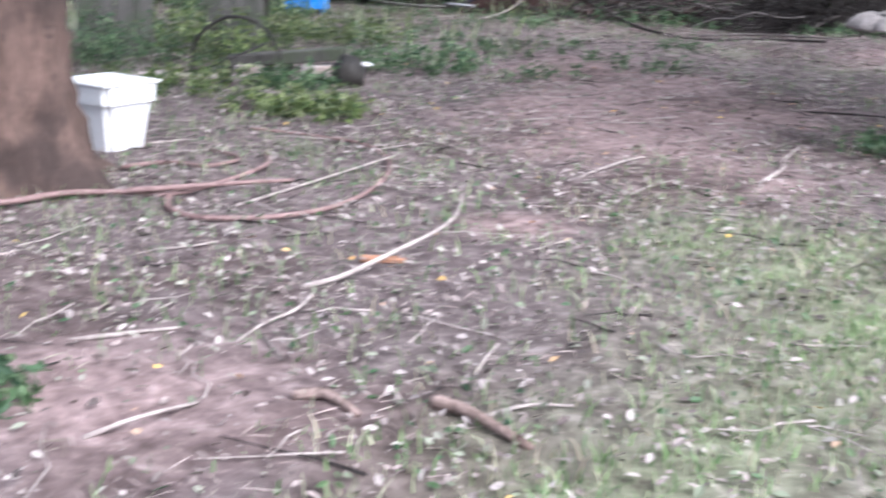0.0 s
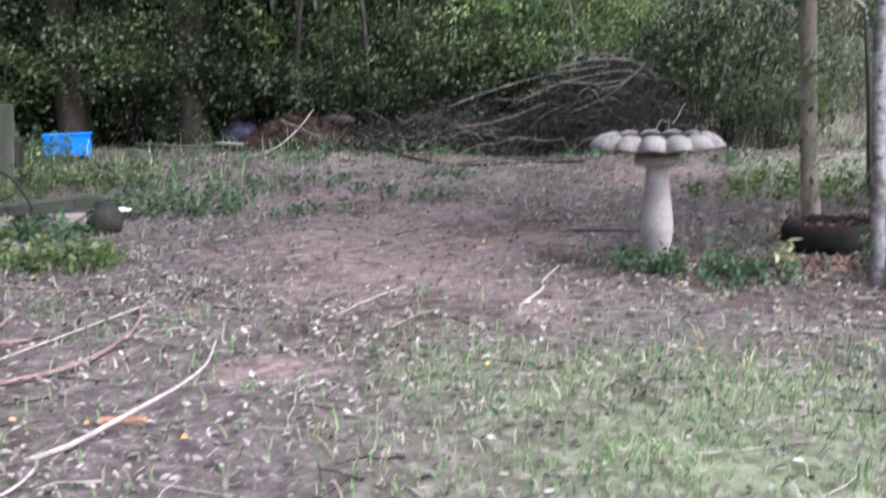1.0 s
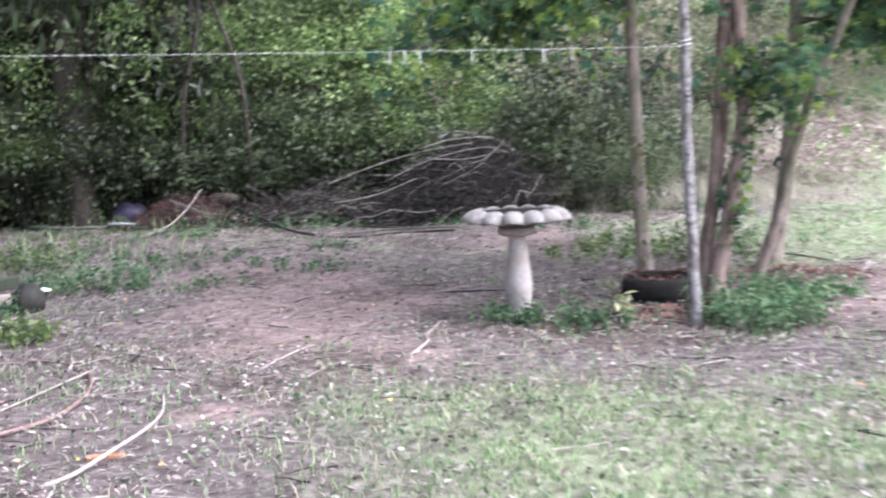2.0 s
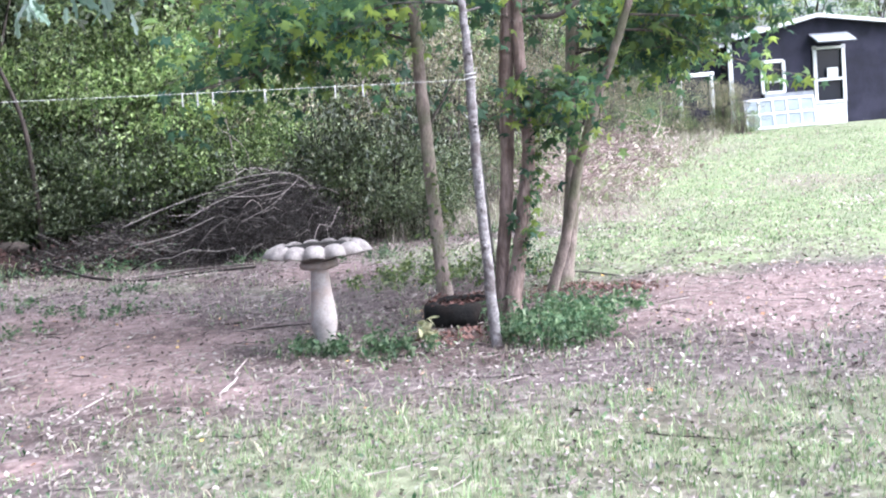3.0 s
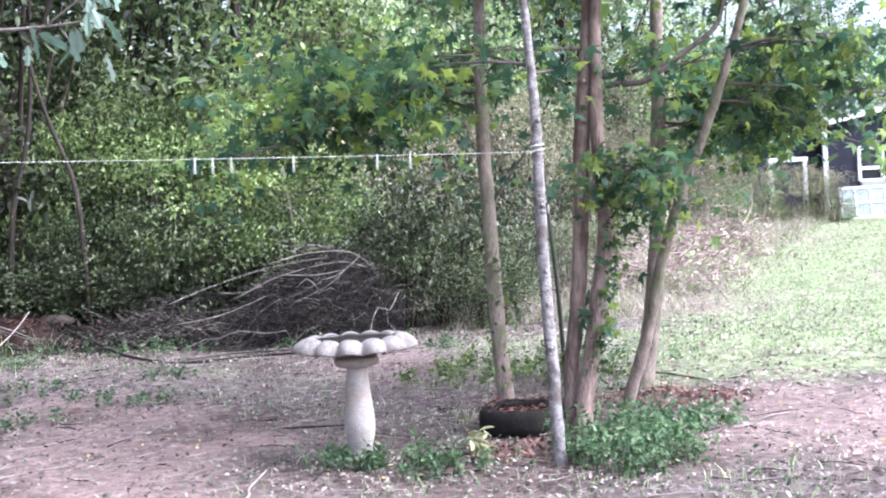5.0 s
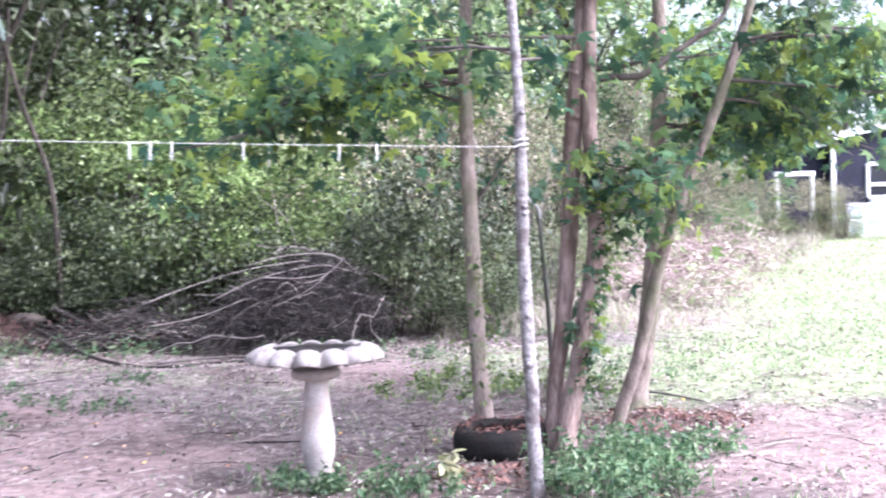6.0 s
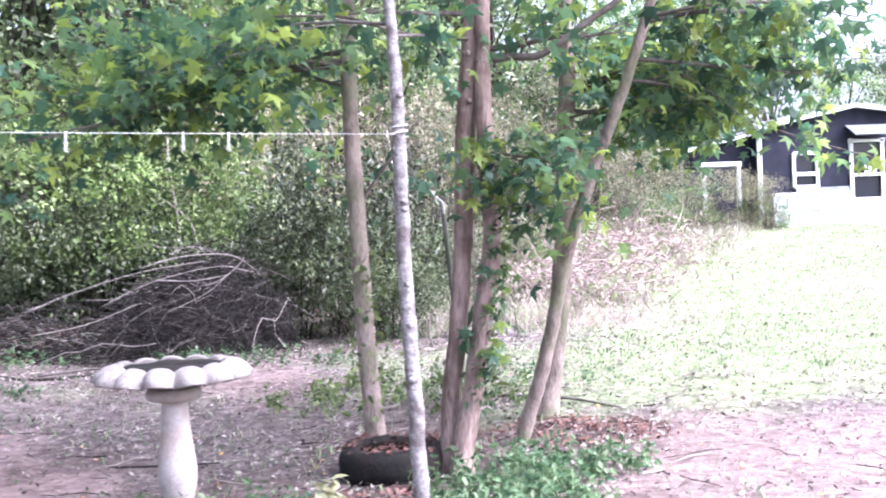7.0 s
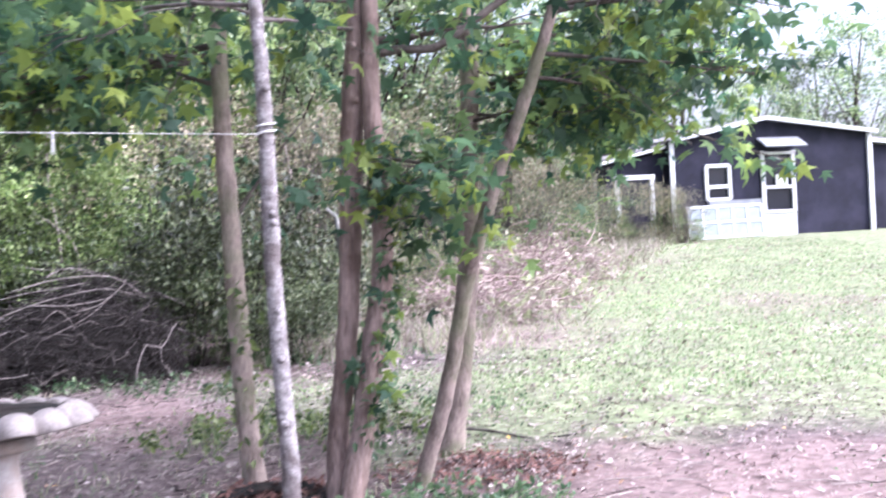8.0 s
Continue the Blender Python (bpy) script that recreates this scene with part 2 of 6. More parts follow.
def tube(points, radii, sides=8, rough=0.0, rng=None):
    """Rings along a line: vertices and faces of a closed, tapered tube."""
    p = np.asarray(points, float)
    n = len(p)
    r = np.interp(np.linspace(0, 1, n), np.linspace(0, 1, len(radii)), radii)
    tang = np.gradient(p, axis=0)
    tang /= np.linalg.norm(tang, axis=1)[:, None] + 1e-9
    ref = np.array((0.31, 0.95, 0.05)) if abs(tang[:, 2]).mean() > 0.6 else np.array((0.05, 0.05, 1.0))
    u = np.cross(tang, ref)
    u /= np.linalg.norm(u, axis=1)[:, None] + 1e-9
    v = np.cross(tang, u)
    a = np.linspace(0, 2 * np.pi, sides, endpoint=False)
    rr = r[:, None] * np.ones((1, sides))
    if rough and rng is not None:
        rr = rr * (1 + rough * rng.standard_normal((n, sides)))
    ring = p[:, None, :] + rr[:, :, None] * (np.cos(a)[None, :, None] * u[:, None, :] + np.sin(a)[None, :, None] * v[:, None, :])
    verts = ring.reshape(-1, 3)
    i, j = np.meshgrid(np.arange(n - 1), np.arange(sides), indexing="ij")
    k = (j + 1) % sides
    faces = np.stack([i * sides + j, i * sides + k, (i + 1) * sides + k, (i + 1) * sides + j], -1).reshape(-1, 4).tolist()
    faces += [list(range(sides))[::-1], [(n - 1) * sides + q for q in range(sides)]]
    return verts, faces


class Heap:
    """Gathers pieces of one mesh."""

    def __init__(self):
        self.v, self.f, self.n = [], [], 0

    def add(self, verts, faces):
        self.v.append(np.asarray(verts, float))
        if isinstance(faces, np.ndarray):
            faces = faces.tolist()
        o = self.n
        self.f += [[q + o for q in f] for f in faces]
        self.n += len(verts)

    def mesh(self, name, mats, smooth=False):
        return arrays(name, np.concatenate(self.v), self.f, mats, smooth)


OVAL = np.array([(0, 0, 0), (-0.24, 0.3, 0.07), (-0.2, 0.68, 0.06), (0, 1, -0.03), (0.2, 0.68, 0.06), (0.24, 0.3, 0.07)])
OVAL_F = [(0, 3, 2, 1), (0, 5, 4, 3)]
STAR = np.array([(0, 0, 0), (-0.46, 0.05, -0.10), (-0.22, 0.25, 0.05), (-0.60, 0.60, -0.12), (-0.17, 0.55, 0.05), (0, 1.05, -0.16), (0.17, 0.55, 0.05), (0.60, 0.60, -0.12), (0.22, 0.25, 0.05), (0.46, 0.05, -0.10)])
STAR_F = [(0, 2, 1), (0, 4, 2), (2, 4, 3), (0, 6, 4), (4, 6, 5), (0, 8, 6), (6, 8, 7), (0, 9, 8)]
LOBED = np.array([(0, 0, 0), (-0.10, 0.12, 0.02), (-0.22, 0.34, 0.02), (-0.12, 0.45, 0.03), (-0.32, 0.66, 0.0), (-0.14, 0.74, 0.02), (-0.14, 0.95, -0.02), (0, 1.0, -0.04), (0.14, 0.95, -0.02), (0.14, 0.74, 0.02), (0.32, 0.66, 0.0), (0.12, 0.45, 0.03), (0.22, 0.34, 0.02), (0.10, 0.12, 0.02)])
LOBED_F = [(0, 3, 2, 1), (0, 7, 5, 3), (3, 5, 4), (5, 7, 6), (0, 13, 12, 11), (0, 11, 9, 7), (9, 11, 10), (7, 9, 8)]
CHIP = np.array([(-0.3, -0.5, 0.0), (0.3, -0.5, 0.04), (0.36, 0.5, 0.0), (-0.24, 0.5, 0.05)])
CHIP_F = [(0, 1, 2, 3)]


def scatter(points, sizes, shape, shape_faces, rng, droop=0.5, flat=False, tilt=0.35):
    """One leaf at each point, turned at random: vertices and faces."""
    n = len(points)
    yaw = rng.uniform(0, 2 * np.pi, n)
    if flat:
        pitch, roll = rng.normal(0, tilt, n), rng.normal(0, tilt, n)
    else:
        pitch, roll = rng.normal(-droop, 0.6, n), rng.normal(0, 0.8, n)
    cy, sy, cp, sp, cr, sr = np.cos(yaw), np.sin(yaw), np.cos(pitch), np.sin(pitch), np.cos(roll), np.sin(roll)
    s = shape[None] * np.asarray(sizes)[:, None, None]
    x, y, z = s[..., 0], s[..., 1], s[..., 2]
    x, z = x * cr[:, None] + z * sr[:, None], -x * sr[:, None] + z * cr[:, None]
    y, z = y * cp[:, None] - z * sp[:, None], y * sp[:, None] + z * cp[:, None]
    x, y = x * cy[:, None] - y * sy[:, None], x * sy[:, None] + y * cy[:, None]
    v = np.stack([x, y, z], -1) + np.asarray(points)[:, None, :]
    k = len(shape)
    base = np.arange(n)[:, None] * k
    faces = []
    for f in shape_faces:
        faces += (base + np.array(f)[None]).tolist()
    return v.reshape(-1, 3), faces


def hill(a, b, t):
    s = np.clip((np.asarray(t, float) - a) / (b - a), 0, 1)
    return s * s * (3 - 2 * s)


def wave(x, y):
    """Gentle uneven ground."""
    return 0.012 * np.sin(2.1 * x + 0.7 * y) + 0.01 * np.sin(1.3 * x - 2.4 * y + 1.0) + 0.006 * np.sin(5.3 * x + 3.1 * y) + 0.005 * np.sin(4.1 * y - 6.3 * x)


def ground_z(x, y):
    x, y = np.asarray(x, float), np.asarray(y, float)
    return 0.10 * hill(6.5, 10.5, y) + 0.78 * hill(9.5, 25, y) * hill(-6, 6, x) + wave(x, y)


def lump(x, y, seed=0.0):
    return np.sin(1.7 * x + 2.3 * y + seed) * 0.35 + np.sin(3.9 * x - 2.9 * y + 2 * seed) * 0.3 + np.sin(7.7 * x + 6.1 * y + 3 * seed) * 0.2 + np.sin(13 * x - 11 * y) * 0.15


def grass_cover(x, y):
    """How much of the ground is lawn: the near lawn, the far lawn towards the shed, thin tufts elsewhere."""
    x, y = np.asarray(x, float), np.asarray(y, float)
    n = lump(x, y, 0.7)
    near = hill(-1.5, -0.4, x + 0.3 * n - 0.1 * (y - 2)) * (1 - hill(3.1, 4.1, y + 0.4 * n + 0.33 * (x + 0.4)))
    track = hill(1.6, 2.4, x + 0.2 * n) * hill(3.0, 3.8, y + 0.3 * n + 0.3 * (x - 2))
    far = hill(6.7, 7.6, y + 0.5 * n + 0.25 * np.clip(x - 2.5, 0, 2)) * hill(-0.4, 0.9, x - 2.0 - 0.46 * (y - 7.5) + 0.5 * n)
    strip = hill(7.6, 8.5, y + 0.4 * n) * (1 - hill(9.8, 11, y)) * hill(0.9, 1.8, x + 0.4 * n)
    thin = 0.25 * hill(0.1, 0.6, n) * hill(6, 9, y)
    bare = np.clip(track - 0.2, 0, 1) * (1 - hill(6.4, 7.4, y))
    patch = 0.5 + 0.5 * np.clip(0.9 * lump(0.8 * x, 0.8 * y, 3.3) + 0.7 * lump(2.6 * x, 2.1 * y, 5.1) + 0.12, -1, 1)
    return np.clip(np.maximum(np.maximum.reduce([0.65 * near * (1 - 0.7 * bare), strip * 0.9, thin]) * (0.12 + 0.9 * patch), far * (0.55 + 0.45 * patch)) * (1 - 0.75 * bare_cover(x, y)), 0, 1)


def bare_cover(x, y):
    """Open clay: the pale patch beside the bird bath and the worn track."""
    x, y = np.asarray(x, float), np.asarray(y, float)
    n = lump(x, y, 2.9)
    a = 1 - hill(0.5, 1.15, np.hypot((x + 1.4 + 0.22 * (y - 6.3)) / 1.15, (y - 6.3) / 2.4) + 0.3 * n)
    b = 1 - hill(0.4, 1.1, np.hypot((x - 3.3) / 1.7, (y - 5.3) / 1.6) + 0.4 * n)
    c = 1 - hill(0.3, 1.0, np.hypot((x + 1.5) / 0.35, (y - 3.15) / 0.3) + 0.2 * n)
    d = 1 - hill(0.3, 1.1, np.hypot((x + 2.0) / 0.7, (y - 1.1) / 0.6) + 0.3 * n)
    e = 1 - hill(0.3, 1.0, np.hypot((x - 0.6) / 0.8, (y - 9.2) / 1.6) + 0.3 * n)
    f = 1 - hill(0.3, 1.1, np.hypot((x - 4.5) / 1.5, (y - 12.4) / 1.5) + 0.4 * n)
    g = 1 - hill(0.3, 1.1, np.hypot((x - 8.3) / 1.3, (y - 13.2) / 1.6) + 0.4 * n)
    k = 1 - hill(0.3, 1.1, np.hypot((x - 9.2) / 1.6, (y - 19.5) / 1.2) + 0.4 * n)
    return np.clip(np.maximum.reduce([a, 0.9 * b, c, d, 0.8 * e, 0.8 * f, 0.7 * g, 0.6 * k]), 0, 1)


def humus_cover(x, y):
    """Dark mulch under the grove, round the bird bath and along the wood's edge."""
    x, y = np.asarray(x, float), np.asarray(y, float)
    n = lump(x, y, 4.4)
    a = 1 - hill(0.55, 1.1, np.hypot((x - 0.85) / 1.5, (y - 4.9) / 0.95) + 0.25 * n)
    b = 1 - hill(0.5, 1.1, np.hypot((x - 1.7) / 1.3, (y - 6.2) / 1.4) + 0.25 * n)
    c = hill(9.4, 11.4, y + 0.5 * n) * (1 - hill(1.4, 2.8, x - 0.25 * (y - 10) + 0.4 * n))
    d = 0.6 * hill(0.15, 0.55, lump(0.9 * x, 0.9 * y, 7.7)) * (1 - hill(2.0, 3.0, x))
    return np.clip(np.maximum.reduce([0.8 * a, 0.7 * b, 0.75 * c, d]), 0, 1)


# ---- ground ----
def make_ground():
    def axis(lo, hi, step, far_lo, far_hi):
        inner = np.arange(lo, hi + 1e-6, step)
        grow = [hi]
        while grow[-1] < far_hi:
            grow.append(grow[-1] + max(step, (grow[-1] - hi) * 0.25 + step))
        down = [lo]
        while down[-1] > far_lo:
            down.append(down[-1] - max(step, (lo - down[-1]) * 0.25 + step))
        return np.array(down[:0:-1] + inner.tolist() + grow[1:])
    xs, ys = axis(-7, 9, 0.08, -900, 900), axis(-2, 16, 0.08, -400, 1500)
    X, Y = np.meshgrid(xs, ys, indexing="ij")
    rng = np.random.default_rng(3)
    Z = ground_z(X, Y) + rng.normal(0, 0.004, X.shape)
    v = np.stack([X, Y, Z], -1).reshape(-1, 3)
    nx, ny = X.shape
    i, j = np.meshgrid(np.arange(nx - 1), np.arange(ny - 1), indexing="ij")
    f = np.stack([i * ny + j, (i + 1) * ny + j, (i + 1) * ny + j + 1, i * ny + j + 1], -1).reshape(-1, 4)
    m = bpy.data.materials.new("clay_and_lawn")
    m.use_nodes = True
    nt, n = m.node_tree, m.node_tree.nodes
    b = n["Principled BSDF"]
    geo = n.new("ShaderNodeNewGeometry")

    def noise_node(scale, detail=6, rough=0.65):
        q = n.new("ShaderNodeTexNoise")
        q.inputs["Scale"].default_value, q.inputs["Detail"].default_value, q.inputs["Roughness"].default_value = scale, detail, rough
        nt.links.new(geo.outputs["Position"], q.inputs["Vector"])
        return q.outputs["Fac"]

    def ramp(fac, stops):
        r = n.new("ShaderNodeValToRGB")
        while len(r.color_ramp.elements) < len(stops):
            r.color_ramp.elements.new(0.5)
        for e, (p, c) in zip(r.color_ramp.elements, stops):
            e.position, e.color = p, (*c, 1)
        nt.links.new(fac, r.inputs[0])
        return r.outputs[0]

    def mix(fac, a, c):
        q = n.new("ShaderNodeMix")
        q.data_type = "RGBA"
        nt.links.new(fac, q.inputs[0])
        nt.links.new(a, q.inputs[6])
        nt.links.new(c, q.inputs[7])
        return q.outputs[2]
    big, mid, small = noise_node(2.2), noise_node(11, 8, 0.7), noise_node(55, 5)
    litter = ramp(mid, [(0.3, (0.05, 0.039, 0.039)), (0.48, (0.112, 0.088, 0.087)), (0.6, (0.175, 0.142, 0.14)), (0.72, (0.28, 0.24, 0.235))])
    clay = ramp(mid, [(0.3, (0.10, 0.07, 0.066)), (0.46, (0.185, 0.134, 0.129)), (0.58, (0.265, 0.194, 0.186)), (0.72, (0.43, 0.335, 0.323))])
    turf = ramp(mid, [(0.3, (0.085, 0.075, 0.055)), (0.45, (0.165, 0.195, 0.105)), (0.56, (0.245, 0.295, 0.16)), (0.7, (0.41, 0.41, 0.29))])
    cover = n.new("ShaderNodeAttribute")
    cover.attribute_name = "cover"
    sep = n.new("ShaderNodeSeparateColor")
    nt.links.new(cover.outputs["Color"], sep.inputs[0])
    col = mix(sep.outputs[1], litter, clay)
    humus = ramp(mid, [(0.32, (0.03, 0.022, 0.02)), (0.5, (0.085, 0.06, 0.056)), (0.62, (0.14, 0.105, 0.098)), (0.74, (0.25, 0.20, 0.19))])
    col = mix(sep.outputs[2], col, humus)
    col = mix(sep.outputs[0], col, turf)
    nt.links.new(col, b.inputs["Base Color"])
    bp = n.new("ShaderNodeBump")
    bp.inputs["Strength"].default_value, bp.inputs["Distance"].default_value = 0.6, 0.03
    nt.links.new(mid, bp.inputs["Height"])
    nt.links.new(bp.outputs[0], b.inputs["Normal"])
    b.inputs["Roughness"].default_value, b.inputs["Specular IOR Level"].default_value = 0.95, 0.15
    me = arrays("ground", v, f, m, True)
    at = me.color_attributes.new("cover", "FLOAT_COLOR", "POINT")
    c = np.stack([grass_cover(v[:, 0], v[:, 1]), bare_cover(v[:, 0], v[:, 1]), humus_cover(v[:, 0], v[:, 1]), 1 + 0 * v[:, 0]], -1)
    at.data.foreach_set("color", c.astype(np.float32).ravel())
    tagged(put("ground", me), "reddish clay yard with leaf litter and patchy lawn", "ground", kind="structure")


make_ground()


# ---- bird bath ----
BATH = (0.09, 5.107)


def lathe(profile, sides=40, shape=None):
    verts, faces = [], []
    for i, (r, z) in enumerate(profile):
        for j in range(sides):
            a = 2 * math.pi * j / sides
            q = shape(i, a) if shape else (1.0, 0.0)
            verts.append((r * q[0] * math.cos(a), r * q[0] * math.sin(a), z + q[1]))
    n = len(profile)
    for i in range(n - 1):
        for j in range(sides):
            k = (j + 1) % sides
            faces.append((i * sides + j, i * sides + k, (i + 1) * sides + k, (i + 1) * sides + j))
    faces.append(tuple(range(sides))[::-1])
    faces.append(tuple((n - 1) * sides + j for j in range(sides)))
    return verts, faces


def bird_bath():
    z0 = float(ground_z(*BATH))
    t = thing("bird_bath", (*BATH, z0), "weathered cast stone bird bath with a scalloped shell bowl", "bird bath")
    v, f = lathe([(0.115, -0.03), (0.112, 0.012), (0.098, 0.026), (0.072, 0.045), (0.06, 0.075), (0.064, 0.11), (0.076, 0.15), (0.084, 0.195), (0.084, 0.24), (0.078, 0.3), (0.07, 0.37), (0.062, 0.45), (0.057, 0.52), (0.06, 0.55), (0.05, 0.56)])
    put("pedestal", arrays("pedestal", v, f, M_STONE, True), t, "stained cast stone baluster pedestal")
    v, f = lathe([(0.058, 0.535), (0.095, 0.542), (0.118, 0.552), (0.124, 0.57), (0.118, 0.59), (0.1, 0.597)])
    put("collar", arrays("collar", v, f, M_STONE, True), t, "pale moulded stone collar")
    # stepped base, coloured dark for the shade below the bowl
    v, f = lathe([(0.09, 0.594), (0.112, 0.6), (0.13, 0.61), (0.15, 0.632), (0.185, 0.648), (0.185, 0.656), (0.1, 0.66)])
    put("bowl_base", arrays("bowl_base", v, f, M_DARK_SHADE_STONE, True), t, "underside of the bowl with its shade in the colour")
    lobes = 13
    prof = [(0.02, 0.655), (0.10, 0.657), (0.17, 0.668), (0.205, 0.683), (0.228, 0.698), (0.25, 0.704), (0.285, 0.695), (0.322, 0.673), (0.352, 0.639), (0.344, 0.632), (0.30, 0.648), (0.25, 0.66), (0.19, 0.655), (0.14, 0.642), (0.05, 0.642)]
    weight = [0, 0, 0.2, 0.6, 0.9, 1, 1, 1, 1, 1, 1, 0.8, 0.4, 0, 0]

    def shell(i, a):
        s = abs(math.sin(a * lobes / 2 + 0.3)) ** 0.55
        ridge = 0.0025 * math.cos(a * lobes * 7)
        w = weight[i]
        notch = (0.04, 0.12, 0.22, 0.30, 0.30, 0.2, 0.06)[i - 5] if 5 <= i <= 11 else 0.02 * w
        return 1 - notch * (1 - s) + 0.012 * w * math.sin(3 * a), w * (0.026 * s - 0.018) + ridge * w
    v, f = lathe(prof, 180, shell)
    me = arrays("bowl", v, f, (M_STONE_BOWL, M_DARK_SHADE_STONE), True)
    # dark inside; the underside's dark colour stands for shade below the rim
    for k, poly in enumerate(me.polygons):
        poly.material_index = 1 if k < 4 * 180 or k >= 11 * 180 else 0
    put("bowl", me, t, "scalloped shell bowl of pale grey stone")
    v, f = lathe([(0.02, 0.697), (0.12, 0.699), (0.205, 0.696), (0.222, 0.69), (0.02, 0.686)], 48, lambda i, a: (1 + 0.04 * math.sin(5 * a), 0.003 * math.sin(7 * a + i)))
    put("debris", arrays("debris", v, f, M_RUBBER, True), t, "dark rotted leaves lying in the bowl")


bird_bath()


# ---- trees ----
def limb_with_twigs(rng, start, way, length, radius, heap, spots, sag=0.0, twigs=7, leaf_step=0.032, spread=0.17):
    """A branch with side twigs; leaf places go into spots."""
    way = np.array(way, float)
    way /= np.linalg.norm(way)
    n = max(4, int(length / 0.22))
    p = [np.array(start, float)]
    d = way.copy()
    for k in range(n):
        d = d + rng.normal(0, 0.11, 3) + np.array((0, 0, -sag / n))
        d /= np.linalg.norm(d)
        p.append(p[-1] + d * length / n)
    p = np.array(p)
    heap.add(*tube(p, [radius, radius * 0.25], 6))
    for k in range(twigs):
        s = rng.uniform(0.25, 1.0)
        a = p[min(int(s * n), n)]
        w = way * 0.5 + rng.normal(0, 0.6, 3)
        w[2] *= 0.6
        w /= np.linalg.norm(w)
        ln = rng.uniform(0.3, 0.65) * min(1.0, length)
        q = [a + w * ln * i / 4 + rng.normal(0, 0.015, 3) + np.array((0, 0, -0.12 * ln * (i / 4) ** 2)) for i in range(5)]
        heap.add(*tube(np.array(q), [radius * 0.28, 0.002], 4))
        for _ in range(int(ln / leaf_step)):
            spots.append(np.array(q[rng.integers(1, 5)]) + rng.normal(0, spread * 0.55, 3))


def yard_tree(rng, at, line, radii, bark, limbs, label, knots=(), sides=14, curves=()):
    z0 = float(ground_z(*at))
    t = thing("tree", (at[0], at[1], z0), label, "tree", "grove beside the bird bath")
    o = np.array((at[0], at[1], z0))
    p = smooth_line(line, 5)
    p[:, :2] += rng.normal(0, 0.0018, (len(p), 2))
    put("trunk", (lambda h: (h.add(*tube(p - o, radii, sides, 0.03, rng)), [h.add(*tube(np.array([k[0], k[0] + np.array(k[1]) * 0.012]) - o, [0.016, 0.011], 8)) for k in knots], h)[-1])(Heap()).mesh("trunk", bark, True), t)
    spots = []
    for start, way, length, radius, twigs in limbs:
        h = Heap()
        limb_with_twigs(rng, np.array(start) - o, way, length, radius, h, spots, 0.25, twigs)
        put("branch", h.mesh("branch", M_LIMB if bark is not M_PALE_BARK else M_TWIG, True), t)
    for pts, r0, r1 in curves:
        h = Heap()
        h.add(*tube(smooth_line(pts, 6) - o, [r0, r1], 8, 0.05, rng))
        put("branch", h.mesh("branch", M_LIMB, True), t)
    return t, o, spots


def crown(t, spots, rng, mat, size, shape=STAR, faces=STAR_F, name="crown", droop=0.5):
    if len(spots):
        v, f = scatter(np.array(spots), rng.uniform(0.6, 1.25, len(spots)) * size, shape, faces, rng, droop)
        put(name, arrays(name, v, f, mat), t)


def side_limbs(rng, line, low, count, reach, lean=(0, 0), twigs=8, radius=0.016):
    """Limbs that leave a trunk above a height."""
    p = smooth_line(line, 8)
    tall = p[p[:, 2] > low]
    out = []
    for k in range(count):
        s = tall[int(rng.uniform(0, 0.98) * len(tall))]
        a = rng.uniform(0, 2 * np.pi)
        w = np.array((np.cos(a) + lean[0], np.sin(a) + lean[1], rng.uniform(0.0, 0.55)))
        out.append((s, w, rng.uniform(0.6, 1.0) * reach, radius, twigs))
    return out


SPRAY = [(2.5, 6.98, 2.2), (3.2, 6.7, 1.95), (3.8, 6.5, 1.7), (4.35, 6.4, 1.52)]


